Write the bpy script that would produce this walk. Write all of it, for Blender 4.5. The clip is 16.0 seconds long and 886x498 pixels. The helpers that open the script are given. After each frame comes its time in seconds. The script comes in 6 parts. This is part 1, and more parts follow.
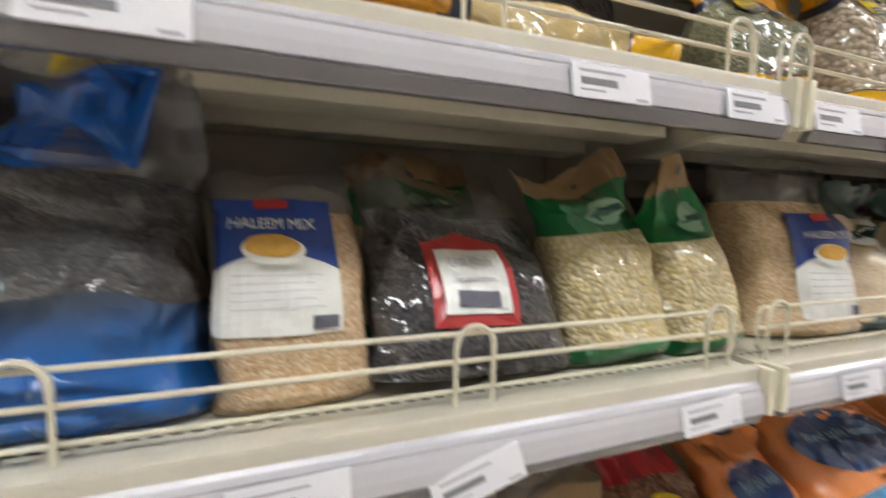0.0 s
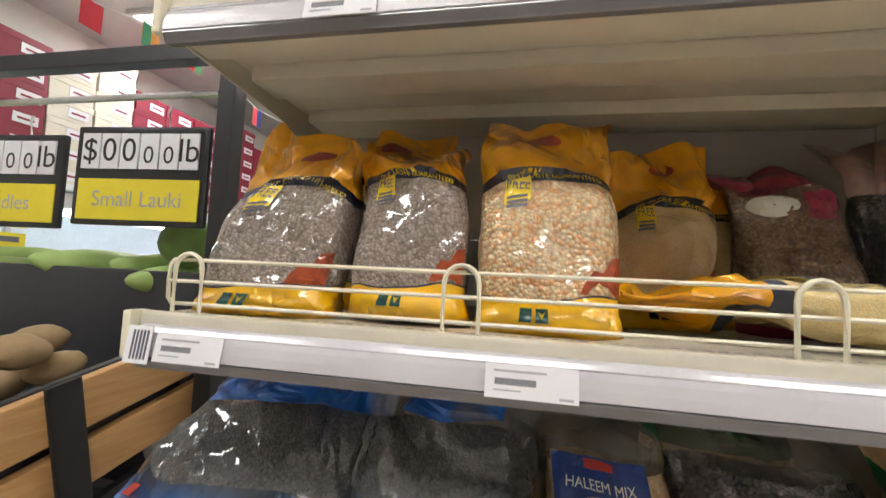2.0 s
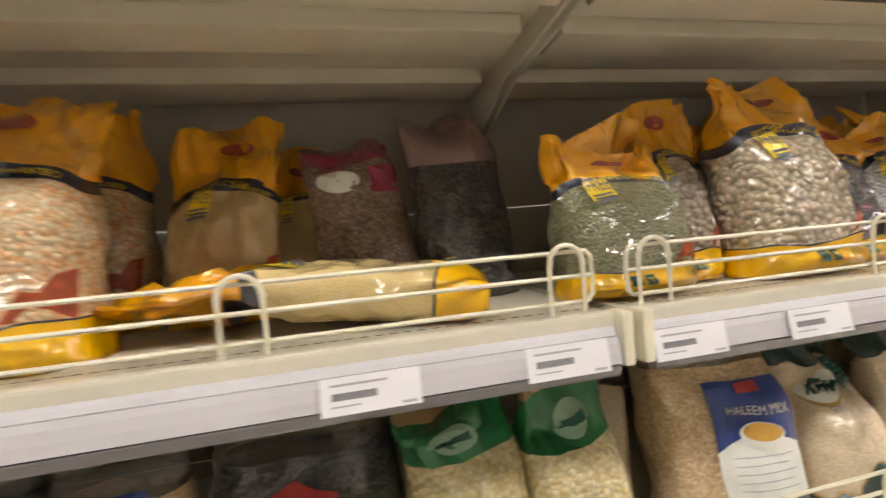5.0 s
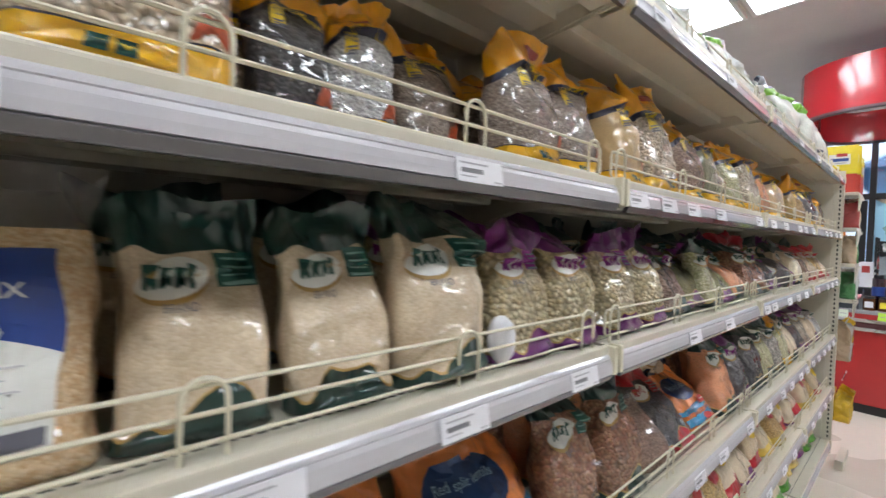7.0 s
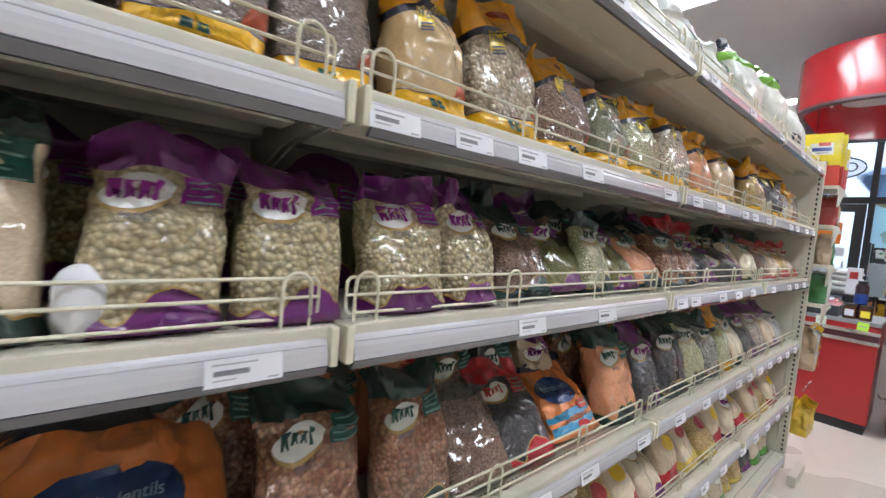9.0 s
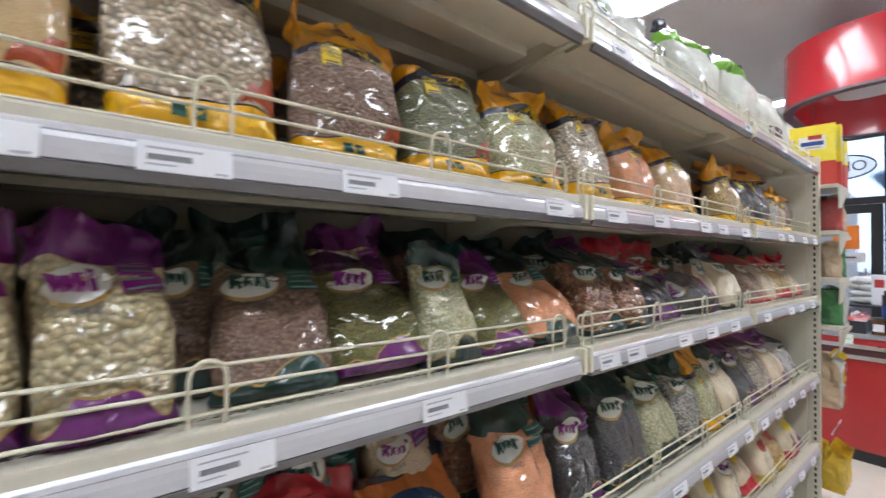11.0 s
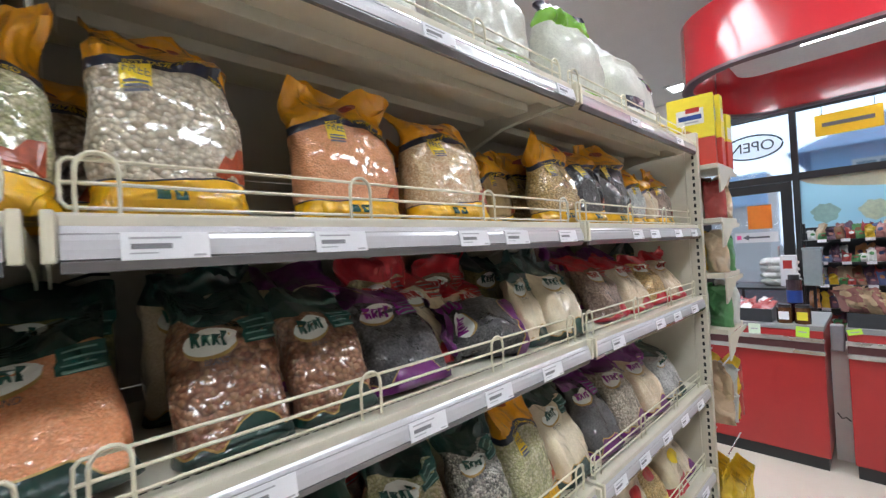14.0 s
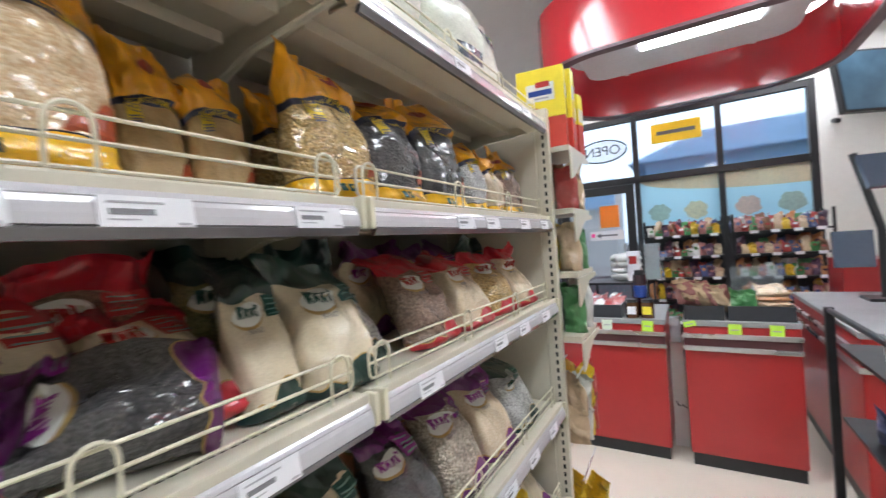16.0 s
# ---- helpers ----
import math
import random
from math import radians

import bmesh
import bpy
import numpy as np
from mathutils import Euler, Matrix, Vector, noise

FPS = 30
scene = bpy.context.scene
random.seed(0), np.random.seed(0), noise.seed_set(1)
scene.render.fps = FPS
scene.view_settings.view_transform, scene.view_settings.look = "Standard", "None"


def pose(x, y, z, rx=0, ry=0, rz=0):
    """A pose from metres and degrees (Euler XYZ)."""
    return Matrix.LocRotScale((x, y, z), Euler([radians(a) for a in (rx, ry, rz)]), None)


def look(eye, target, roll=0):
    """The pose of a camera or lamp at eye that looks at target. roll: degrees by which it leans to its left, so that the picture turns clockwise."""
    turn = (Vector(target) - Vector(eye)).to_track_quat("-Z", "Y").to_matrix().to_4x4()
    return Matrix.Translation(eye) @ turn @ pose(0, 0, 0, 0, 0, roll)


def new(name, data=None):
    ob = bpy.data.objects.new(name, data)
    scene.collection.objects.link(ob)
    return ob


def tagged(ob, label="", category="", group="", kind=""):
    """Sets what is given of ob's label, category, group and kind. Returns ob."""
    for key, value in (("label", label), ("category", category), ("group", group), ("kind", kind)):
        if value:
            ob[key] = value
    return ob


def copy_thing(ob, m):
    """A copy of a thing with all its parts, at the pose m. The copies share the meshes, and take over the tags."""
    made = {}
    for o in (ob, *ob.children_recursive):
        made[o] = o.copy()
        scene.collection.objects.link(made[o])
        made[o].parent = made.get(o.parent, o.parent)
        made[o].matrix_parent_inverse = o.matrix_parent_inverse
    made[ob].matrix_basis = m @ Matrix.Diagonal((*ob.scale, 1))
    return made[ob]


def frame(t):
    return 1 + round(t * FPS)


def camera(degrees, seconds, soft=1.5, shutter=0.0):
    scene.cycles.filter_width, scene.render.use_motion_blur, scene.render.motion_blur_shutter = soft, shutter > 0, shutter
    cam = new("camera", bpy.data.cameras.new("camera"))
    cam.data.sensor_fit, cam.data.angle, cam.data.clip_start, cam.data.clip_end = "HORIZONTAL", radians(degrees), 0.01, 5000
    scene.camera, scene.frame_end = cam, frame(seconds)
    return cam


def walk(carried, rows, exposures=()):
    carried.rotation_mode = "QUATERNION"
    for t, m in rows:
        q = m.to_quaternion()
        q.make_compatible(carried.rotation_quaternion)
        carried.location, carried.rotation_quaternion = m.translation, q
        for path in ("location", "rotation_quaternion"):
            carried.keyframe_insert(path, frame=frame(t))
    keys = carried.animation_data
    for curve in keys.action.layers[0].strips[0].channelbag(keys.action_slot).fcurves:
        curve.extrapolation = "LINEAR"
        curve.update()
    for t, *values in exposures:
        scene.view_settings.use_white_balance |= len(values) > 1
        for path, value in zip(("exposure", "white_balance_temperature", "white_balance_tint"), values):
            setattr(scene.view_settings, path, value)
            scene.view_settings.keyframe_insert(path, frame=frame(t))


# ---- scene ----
cam = camera(94.4, 16.0, soft=1.4, shutter=0.4)

PATH = [
    (0, (0.492, -0.278, 1.366), (1.17, 1.596, 1.199), 1.1),
    (0.5, (0.426, -0.277, 1.378), (0.697, 1.699, 1.517), -0.9),
    (1, (0.403, -0.318, 1.455), (0.179, 1.666, 1.57), 2.6),
    (1.5, (0.398, -0.351, 1.502), (0.001, 1.605, 1.628), 3.0),
    (2, (0.396, -0.362, 1.55), (0.007, 1.595, 1.681), 2.8),
    (2.5, (0.431, -0.37, 1.575), (0.077, 1.592, 1.736), 1.4),
    (3, (0.476, -0.374, 1.576), (0.182, 1.595, 1.77), -0.2),
    (3.2, (0.493, -0.378, 1.587), (0.227, 1.593, 1.791), -0.8),
    (5.3, (0.784, -0.295, 1.574), (1.356, 1.62, 1.496), -1.9),
    (5.5, (0.833, -0.243, 1.547), (1.516, 1.636, 1.492), 0.5),
    (6, (0.955, -0.223, 1.496), (1.96, 1.506, 1.45), 1.8),
    (6.5, (1.087, -0.262, 1.426), (2.312, 1.318, 1.354), 0.6),
    (7, (1.223, -0.344, 1.393), (2.521, 1.176, 1.337), 1.6),
    (7.5, (1.353, -0.416, 1.367), (2.659, 1.097, 1.293), 3.3),
    (8, (1.451, -0.466, 1.342), (2.758, 1.041, 1.196), 5.1),
    (8.2, (1.487, -0.473, 1.344), (2.816, 1.012, 1.174), 6.2),
    (10.5, (2.07, -0.398, 1.357), (3.229, 1.231, 1.387), 1.5),
    (11, (2.172, -0.449, 1.384), (3.399, 1.13, 1.419), 0.6),
    (11.5, (2.323, -0.464, 1.4), (3.699, 0.988, 1.389), -0.4),
    (12, (2.495, -0.436, 1.411), (3.959, 0.927, 1.388), -1.9),
    (12.5, (2.59, -0.405, 1.413), (4.077, 0.933, 1.384), -3.1),
    (13, (2.648, -0.418, 1.412), (4.093, 0.965, 1.403), -3.5),
    (13.5, (2.764, -0.45, 1.431), (4.16, 0.982, 1.444), -3.5),
    (14, (2.865, -0.498, 1.445), (4.236, 0.958, 1.464), -3.2),
    (14.5, (2.952, -0.502, 1.438), (4.344, 0.934, 1.474), -3.7),
    (15, (3.084, -0.475, 1.436), (4.55, 0.886, 1.432), -2.8),
    (15.5, (3.228, -0.438, 1.422), (4.774, 0.83, 1.416), -3.4),
    (16, (3.344, -0.414, 1.42), (5.055, 0.62, 1.41), -4.0),
]

EXPOSURES = [(0.0, 0.06, 6500, 10), (0.5, 0.15, 6350, 10), (1.5, 0.13, 6700, 10), (3.0, 0.00, 6900, 10), (4.2, 0.08, 7100, 11), (5.6, 0.12, 7300, 12), (6.4, -0.16, 6500, 10), (7.4, -0.17, 6050, 9), (11.0, -0.16, 5950, 9), (14.5, -0.17, 6050, 8), (16.0, -0.08, 6100, 8)]
walk(cam, [(t, look(eye, target, roll)) for t, eye, target, roll in PATH], EXPOSURES)

# ---- world, sun and lamps ----
world = bpy.data.worlds.new("world")
scene.world = world
world.use_nodes = True
wn = world.node_tree.nodes
sky = wn.new("ShaderNodeTexSky")
sky.sky_type, sky.sun_disc = "NISHITA", False
sky.sun_elevation, sky.sun_rotation = radians(35), radians(200)
world.node_tree.links.new(sky.outputs[0], wn["Background"].inputs[0])
wn["Background"].inputs[1].default_value = 0.15
sun_lamp = new("sun", bpy.data.lights.new("sun", "SUN"))
sun_lamp.data.energy, sun_lamp.data.angle, sun_lamp.data.color = 1.5, radians(12), (1, 0.96, 0.9)
sun_lamp.matrix_world = look((4, -10, 16), (14, 0, 0))
# Fill lamp added out of view above the window, standing in for sky light.
day = new("window_sky_fill", bpy.data.lights.new("window_sky_fill", "AREA"))
day.data.shape, day.data.size, day.data.size_y, day.data.energy, day.data.color = "RECTANGLE", 4.2, 1.6, 260.0, (0.88, 0.94, 1.0)
day.matrix_world = look((10.4, 0.5, 4.4), (6.4, -0.3, 0.6))
PANEL_POWER = 18.0

# ---- materials ----
MATS = {}


def mat(name, color, rough=0.5, metal=0.0, coat=0.0, vary=0.08, grain=40.0, bump=0.0, bump_scale=120.0, emit=0.0, spec=0.5, trans=0.0, alpha=1.0):
    """A painted, plastic or metal surface with two scales of variation."""
    if name in MATS:
        return MATS[name]
    m = bpy.data.materials.new(name)
    m.use_nodes = True
    nt = m.node_tree
    b = nt.nodes["Principled BSDF"]
    tc = nt.nodes.new("ShaderNodeTexCoord")
    n1 = nt.nodes.new("ShaderNodeTexNoise")
    n1.inputs["Scale"].default_value, n1.inputs["Detail"].default_value = grain, 6
    n2 = nt.nodes.new("ShaderNodeTexNoise")
    n2.inputs["Scale"].default_value, n2.inputs["Detail"].default_value = grain * 0.08, 3
    nt.links.new(tc.outputs["Object"], n1.inputs["Vector"])
    nt.links.new(tc.outputs["Object"], n2.inputs["Vector"])
    add = nt.nodes.new("ShaderNodeMath")
    add.operation = "ADD"
    nt.links.new(n1.outputs[0], add.inputs[0])
    nt.links.new(n2.outputs[0], add.inputs[1])
    ramp = nt.nodes.new("ShaderNodeMapRange")
    ramp.inputs[1].default_value, ramp.inputs[2].default_value = 0.6, 1.4
    ramp.inputs[3].default_value, ramp.inputs[4].default_value = 1 - vary, 1 + vary
    nt.links.new(add.outputs[0], ramp.inputs[0])
    mul = nt.nodes.new("ShaderNodeVectorMath")
    mul.operation = "SCALE"
    mul.inputs[0].default_value = color[:3]
    nt.links.new(ramp.outputs[0], mul.inputs["Scale"])
    nt.links.new(mul.outputs[0], b.inputs["Base Color"])
    rr = nt.nodes.new("ShaderNodeMapRange")
    rr.inputs[1].default_value, rr.inputs[2].default_value = 0.3, 0.7
    rr.inputs[3].default_value, rr.inputs[4].default_value = max(0.02, rough - 0.07), min(1, rough + 0.07)
    nt.links.new(n2.outputs[0], rr.inputs[0])
    nt.links.new(rr.outputs[0], b.inputs["Roughness"])
    b.inputs["Metallic"].default_value = metal
    b.inputs["Coat Weight"].default_value = coat
    b.inputs["Coat Roughness"].default_value = 0.08
    b.inputs["Specular IOR Level"].default_value = spec
    b.inputs["Transmission Weight"].default_value = trans
    b.inputs["Alpha"].default_value = alpha
    if bump:
        nb = nt.nodes.new("ShaderNodeTexNoise")
        nb.inputs["Scale"].default_value = bump_scale
        bm_node = nt.nodes.new("ShaderNodeBump")
        bm_node.inputs["Strength"].default_value, bm_node.inputs["Distance"].default_value = bump, 0.004
        nt.links.new(tc.outputs["Object"], nb.inputs["Vector"])
        nt.links.new(nb.outputs[0], bm_node.inputs["Height"])
        nt.links.new(bm_node.outputs[0], b.inputs["Normal"])
    if emit:
        b.inputs["Emission Color"].default_value = (*color[:3], 1)
        b.inputs["Emission Strength"].default_value = emit
    MATS[name] = m
    return m


def wrinkled(nt, b, tc, strength=0.5, ior=1.5):
    """Clear film over a bag: a glossy coat folded into long creased facets."""
    link = nt.links.new

    def math_node(kind, a, c):
        n = nt.nodes.new("ShaderNodeMath")
        n.operation = kind
        for k, v in enumerate((a, c)):
            if isinstance(v, (int, float)):
                n.inputs[k].default_value = v
            else:
                link(v, n.inputs[k])
        return n.outputs[0]

    info = nt.nodes.new("ShaderNodeObjectInfo")
    off = nt.nodes.new("ShaderNodeVectorMath")
    off.operation = "MULTIPLY_ADD"
    off.inputs[1].default_value = (7, 5, 3)
    link(info.outputs["Random"], off.inputs[0])
    link(tc.outputs["Object"], off.inputs[2])
    drift = nt.nodes.new("ShaderNodeTexNoise")
    drift.inputs["Scale"].default_value, drift.inputs["Detail"].default_value = 11, 2
    link(off.outputs[0], drift.inputs["Vector"])
    bent = nt.nodes.new("ShaderNodeVectorMath")
    bent.operation = "MULTIPLY_ADD"
    bent.inputs[1].default_value = (0.09, 0.09, 0.09)
    link(drift.outputs["Color"], bent.inputs[0])
    link(off.outputs[0], bent.inputs[2])
    calm = nt.nodes.new("ShaderNodeMapRange")
    calm.interpolation_type = "SMOOTHSTEP"
    calm.inputs[1].default_value, calm.inputs[2].default_value, calm.inputs[3].default_value, calm.inputs[4].default_value = 0.42, 0.64, 0.12, 1.0
    patchy = nt.nodes.new("ShaderNodeTexNoise")
    patchy.inputs["Scale"].default_value, patchy.inputs["Detail"].default_value = 9, 1
    link(bent.outputs[0], patchy.inputs["Vector"])
    link(patchy.outputs[0], calm.inputs[0])
    total = math_node("MULTIPLY", drift.outputs[0], 0.016)
    for metric, cells, slope, turn, stretch in (("CHEBYCHEV", 10.0, 0.72, 26, (1.9, 1.0, 0.42)), ("MANHATTAN", 20.0, 0.13, -36, (1.6, 1.0, 0.4))):
        mp = nt.nodes.new("ShaderNodeMapping")
        mp.inputs["Rotation"].default_value = (radians(turn * 0.4), radians(turn), 0)
        mp.inputs["Scale"].default_value = stretch
        link(bent.outputs[0], mp.inputs["Vector"])
        fold = nt.nodes.new("ShaderNodeTexVoronoi")
        fold.distance = metric
        fold.inputs["Scale"].default_value = cells
        link(mp.outputs[0], fold.inputs["Vector"])
        height = math_node("MULTIPLY", fold.outputs["Distance"], slope / cells)
        total = math_node("ADD", total, math_node("MULTIPLY", height, calm.outputs[0]))
    bump = nt.nodes.new("ShaderNodeBump")
    bump.inputs["Strength"].default_value, bump.inputs["Distance"].default_value = 1.0, 2.0 * strength
    link(total, bump.inputs["Height"])
    link(bump.outputs[0], b.inputs["Coat Normal"])
    soft = nt.nodes.new("ShaderNodeBump")
    soft.inputs["Strength"].default_value, soft.inputs["Distance"].default_value = 1.0, 0.8 * strength
    link(total, soft.inputs["Height"])
    b.inputs["Coat Weight"].default_value, b.inputs["Coat Roughness"].default_value = 1.0, 0.07
    b.inputs["Coat IOR"].default_value = ior
    return soft


def clear_film(name, tint, cover=0.4):
    """Empty see-through film: some of it shows what lies behind, the rest its sheen."""
    m = film(name, tint, 0.25, vary=0.2, strength=0.6)
    nt = m.node_tree
    b, out = nt.nodes["Principled BSDF"], nt.nodes["Material Output"]
    b.inputs["Coat IOR"].default_value = 2.0
    see = nt.nodes.new("ShaderNodeBsdfTransparent")
    see.inputs[0].default_value = (0.93, 0.93, 0.93, 1)
    mix = nt.nodes.new("ShaderNodeMixShader")
    mix.inputs[0].default_value = cover
    nt.links.new(see.outputs[0], mix.inputs[1])
    nt.links.new(b.outputs[0], mix.inputs[2])
    nt.links.new(mix.outputs[0], out.inputs["Surface"])
    return m


def faded_film(name, low, high, z0, z1):
    """Printed film whose ink fades from one colour to another up the bag."""
    m = film(name, low, 0.35, strength=0.8)
    nt = m.node_tree
    b = nt.nodes["Principled BSDF"]
    tc = next(n for n in nt.nodes if n.type == "TEX_COORD")
    sep = nt.nodes.new("ShaderNodeSeparateXYZ")
    nt.links.new(tc.outputs["Object"], sep.inputs[0])
    ramp = nt.nodes.new("ShaderNodeMapRange")
    ramp.interpolation_type = "SMOOTHSTEP"
    ramp.inputs[1].default_value, ramp.inputs[2].default_value = z0, z1
    nt.links.new(sep.outputs[2], ramp.inputs[0])
    mix = nt.nodes.new("ShaderNodeMix")
    mix.data_type = "RGBA"
    mix.inputs[6].default_value, mix.inputs[7].default_value = (*low, 1), (*high, 1)
    nt.links.new(ramp.outputs[0], mix.inputs[0])
    nt.links.new(mix.outputs[2], b.inputs["Base Color"])
    return m


def film(name, color, rough=0.35, vary=0.12, strength=0.5):
    """Printed plastic film with creases."""
    if name in MATS:
        return MATS[name]
    m = mat(name, color, rough, vary=vary, grain=60)
    nt = m.node_tree
    b = nt.nodes["Principled BSDF"]
    tc = next(n for n in nt.nodes if n.type == "TEX_COORD")
    bump = wrinkled(nt, b, tc, strength)
    nt.links.new(bump.outputs[0], b.inputs["Normal"])
    return m


def seeds(name, c1, c2, size, c3=None, relief=0.9, strength=0.5):
    """Loose grains behind clear film: size is one grain in metres; relief also darkens the gaps."""
    if name in MATS:
        return MATS[name]
    m = bpy.data.materials.new(name)
    m.use_nodes = True
    nt = m.node_tree
    b = nt.nodes["Principled BSDF"]
    tc = nt.nodes.new("ShaderNodeTexCoord")
    warp = nt.nodes.new("ShaderNodeTexNoise")
    warp.inputs["Scale"].default_value = 30
    sc = nt.nodes.new("ShaderNodeVectorMath")
    sc.operation = "MULTIPLY_ADD"
    sc.inputs[1].default_value = (0.006, 0.006, 0.006)
    nt.links.new(tc.outputs["Object"], warp.inputs["Vector"])
    nt.links.new(warp.outputs["Color"], sc.inputs[0])
    nt.links.new(tc.outputs["Object"], sc.inputs[2])
    vor = nt.nodes.new("ShaderNodeTexVoronoi")
    vor.inputs["Scale"].default_value = 1 / size
    nt.links.new(sc.outputs[0], vor.inputs["Vector"])
    sep = nt.nodes.new("ShaderNodeSeparateColor")
    nt.links.new(vor.outputs["Color"], sep.inputs[0])
    ramp = nt.nodes.new("ShaderNodeValToRGB")
    ramp.color_ramp.elements[0].color, ramp.color_ramp.elements[1].color = (*c1, 1), (*c2, 1)
    if c3:
        e = ramp.color_ramp.elements.new(0.5)
        e.color = (*c3, 1)
    nt.links.new(sep.outputs[0], ramp.inputs[0])
    big = nt.nodes.new("ShaderNodeTexNoise")
    big.inputs["Scale"].default_value, big.inputs["Detail"].default_value = 14, 4
    nt.links.new(tc.outputs["Object"], big.inputs["Vector"])
    mr = nt.nodes.new("ShaderNodeMapRange")
    mr.inputs[1].default_value, mr.inputs[2].default_value, mr.inputs[3].default_value, mr.inputs[4].default_value = 0.3, 0.7, 0.85, 1.12
    nt.links.new(big.outputs[0], mr.inputs[0])
    mul = nt.nodes.new("ShaderNodeVectorMath")
    mul.operation = "SCALE"
    nt.links.new(ramp.outputs[0], mul.inputs[0])
    nt.links.new(mr.outputs[0], mul.inputs["Scale"])
    # Shade between grains is put into the colour: cells darken towards their edges.
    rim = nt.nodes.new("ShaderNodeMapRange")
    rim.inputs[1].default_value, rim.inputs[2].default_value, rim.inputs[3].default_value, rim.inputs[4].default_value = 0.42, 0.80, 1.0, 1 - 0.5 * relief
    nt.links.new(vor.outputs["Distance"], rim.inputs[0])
    gap_shade = nt.nodes.new("ShaderNodeVectorMath")
    gap_shade.operation = "SCALE"
    nt.links.new(mul.outputs[0], gap_shade.inputs[0])
    nt.links.new(rim.outputs[0], gap_shade.inputs["Scale"])
    nt.links.new(gap_shade.outputs[0], b.inputs["Base Color"])
    inv = nt.nodes.new("ShaderNodeMath")
    inv.operation = "SUBTRACT"
    inv.inputs[0].default_value = 1
    nt.links.new(vor.outputs["Distance"], inv.inputs[1])
    bump = nt.nodes.new("ShaderNodeBump")
    bump.inputs["Strength"].default_value, bump.inputs["Distance"].default_value = relief, size * 1.5
    nt.links.new(inv.outputs[0], bump.inputs["Height"])
    nt.links.new(bump.outputs[0], b.inputs["Normal"])
    b.inputs["Roughness"].default_value = 0.6
    wrinkled(nt, b, tc, strength, 1.75)
    MATS[name] = m
    return m


def wood(name, c1, c2):
    if name in MATS:
        return MATS[name]
    m = mat(name, c1, 0.5, vary=0.06)
    nt = m.node_tree
    b = nt.nodes["Principled BSDF"]
    tc = next(n for n in nt.nodes if n.type == "TEX_COORD")
    mp = nt.nodes.new("ShaderNodeMapping")
    mp.inputs["Scale"].default_value = (60, 4, 60)
    n = nt.nodes.new("ShaderNodeTexNoise")
    n.inputs["Scale"].default_value, n.inputs["Detail"].default_value, n.inputs["Distortion"].default_value = 1.6, 5, 0.8
    r = nt.nodes.new("ShaderNodeValToRGB")
    r.color_ramp.elements[0].color, r.color_ramp.elements[1].color = (*c1, 1), (*c2, 1)
    r.color_ramp.elements[0].position, r.color_ramp.elements[1].position = 0.3, 0.7
    nt.links.new(tc.outputs["Object"], mp.inputs["Vector"])
    nt.links.new(mp.outputs[0], n.inputs["Vector"])
    nt.links.new(n.outputs[0], r.inputs[0])
    nt.links.new(r.outputs[0], b.inputs["Base Color"])
    return m


CREAM = mat("cream_enamel", (0.66, 0.62, 0.515), 0.36, vary=0.05, grain=25)
CREAM_WIRE = mat("cream_wire", (0.74, 0.70, 0.55), 0.32, vary=0.04)
# Same cream steel as CREAM, darkened so the shelf interiors look more shaded.
BACK = mat("cream_back_panel_shaded", (0.46, 0.425, 0.365), 0.5, vary=0.06, grain=12)
STRIP = mat("price_strip", (0.57, 0.56, 0.595), 0.21, vary=0.05, coat=0.3, grain=9, spec=0.8)
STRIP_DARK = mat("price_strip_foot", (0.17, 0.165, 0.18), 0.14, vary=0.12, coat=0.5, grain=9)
PAPER = mat("white_paper", (0.80, 0.80, 0.84), 0.55, vary=0.03)
INK = mat("grey_ink", (0.13, 0.13, 0.16), 0.7, vary=0.1)
INK_PALE = mat("pale_ink", (0.42, 0.42, 0.46), 0.7, vary=0.1)
BLACK = mat("black_powder_coat", (0.018, 0.018, 0.02), 0.42, vary=0.15, bump=0.1)
STEEL = mat("brushed_steel", (0.62, 0.62, 0.62), 0.3, metal=0.9, vary=0.08)
RED = mat("red_laminate", (0.40, 0.026, 0.028), 0.33, vary=0.07, grain=8, coat=0.2)
RED_GLOSS = mat("red_gloss_fascia", (0.52, 0.02, 0.03), 0.2, vary=0.05, grain=3, coat=0.7)
WHITE_WALL = mat("white_wall_paint", (0.78, 0.77, 0.74), 0.7, vary=0.04, grain=20, bump=0.08)
CEIL = mat("ceiling_board", (0.62, 0.60, 0.60), 0.8, vary=0.05, grain=60, bump=0.15)
GREY_PLASTIC = mat("grey_plastic", (0.32, 0.32, 0.34), 0.4, vary=0.08)
DARK_TRAY = mat("dark_tray", (0.035, 0.038, 0.045), 0.4, vary=0.15)
WOOD = wood("pine_slat", (0.50, 0.27, 0.10), (0.62, 0.37, 0.16))
GLASS = mat("window_glass", (0.95, 0.97, 1.0), 0.02, trans=1.0, vary=0.0)
LIGHT = mat("lamp_diffuser", (0.97, 0.98, 1.0), 0.6, emit=PANEL_POWER, vary=0.0)
YELLOW_CARD = mat("yellow_card", (0.80, 0.68, 0.04), 0.6, vary=0.05)
GREEN_NOTE = mat("green_note", (0.55, 0.85, 0.08), 0.6, vary=0.05)


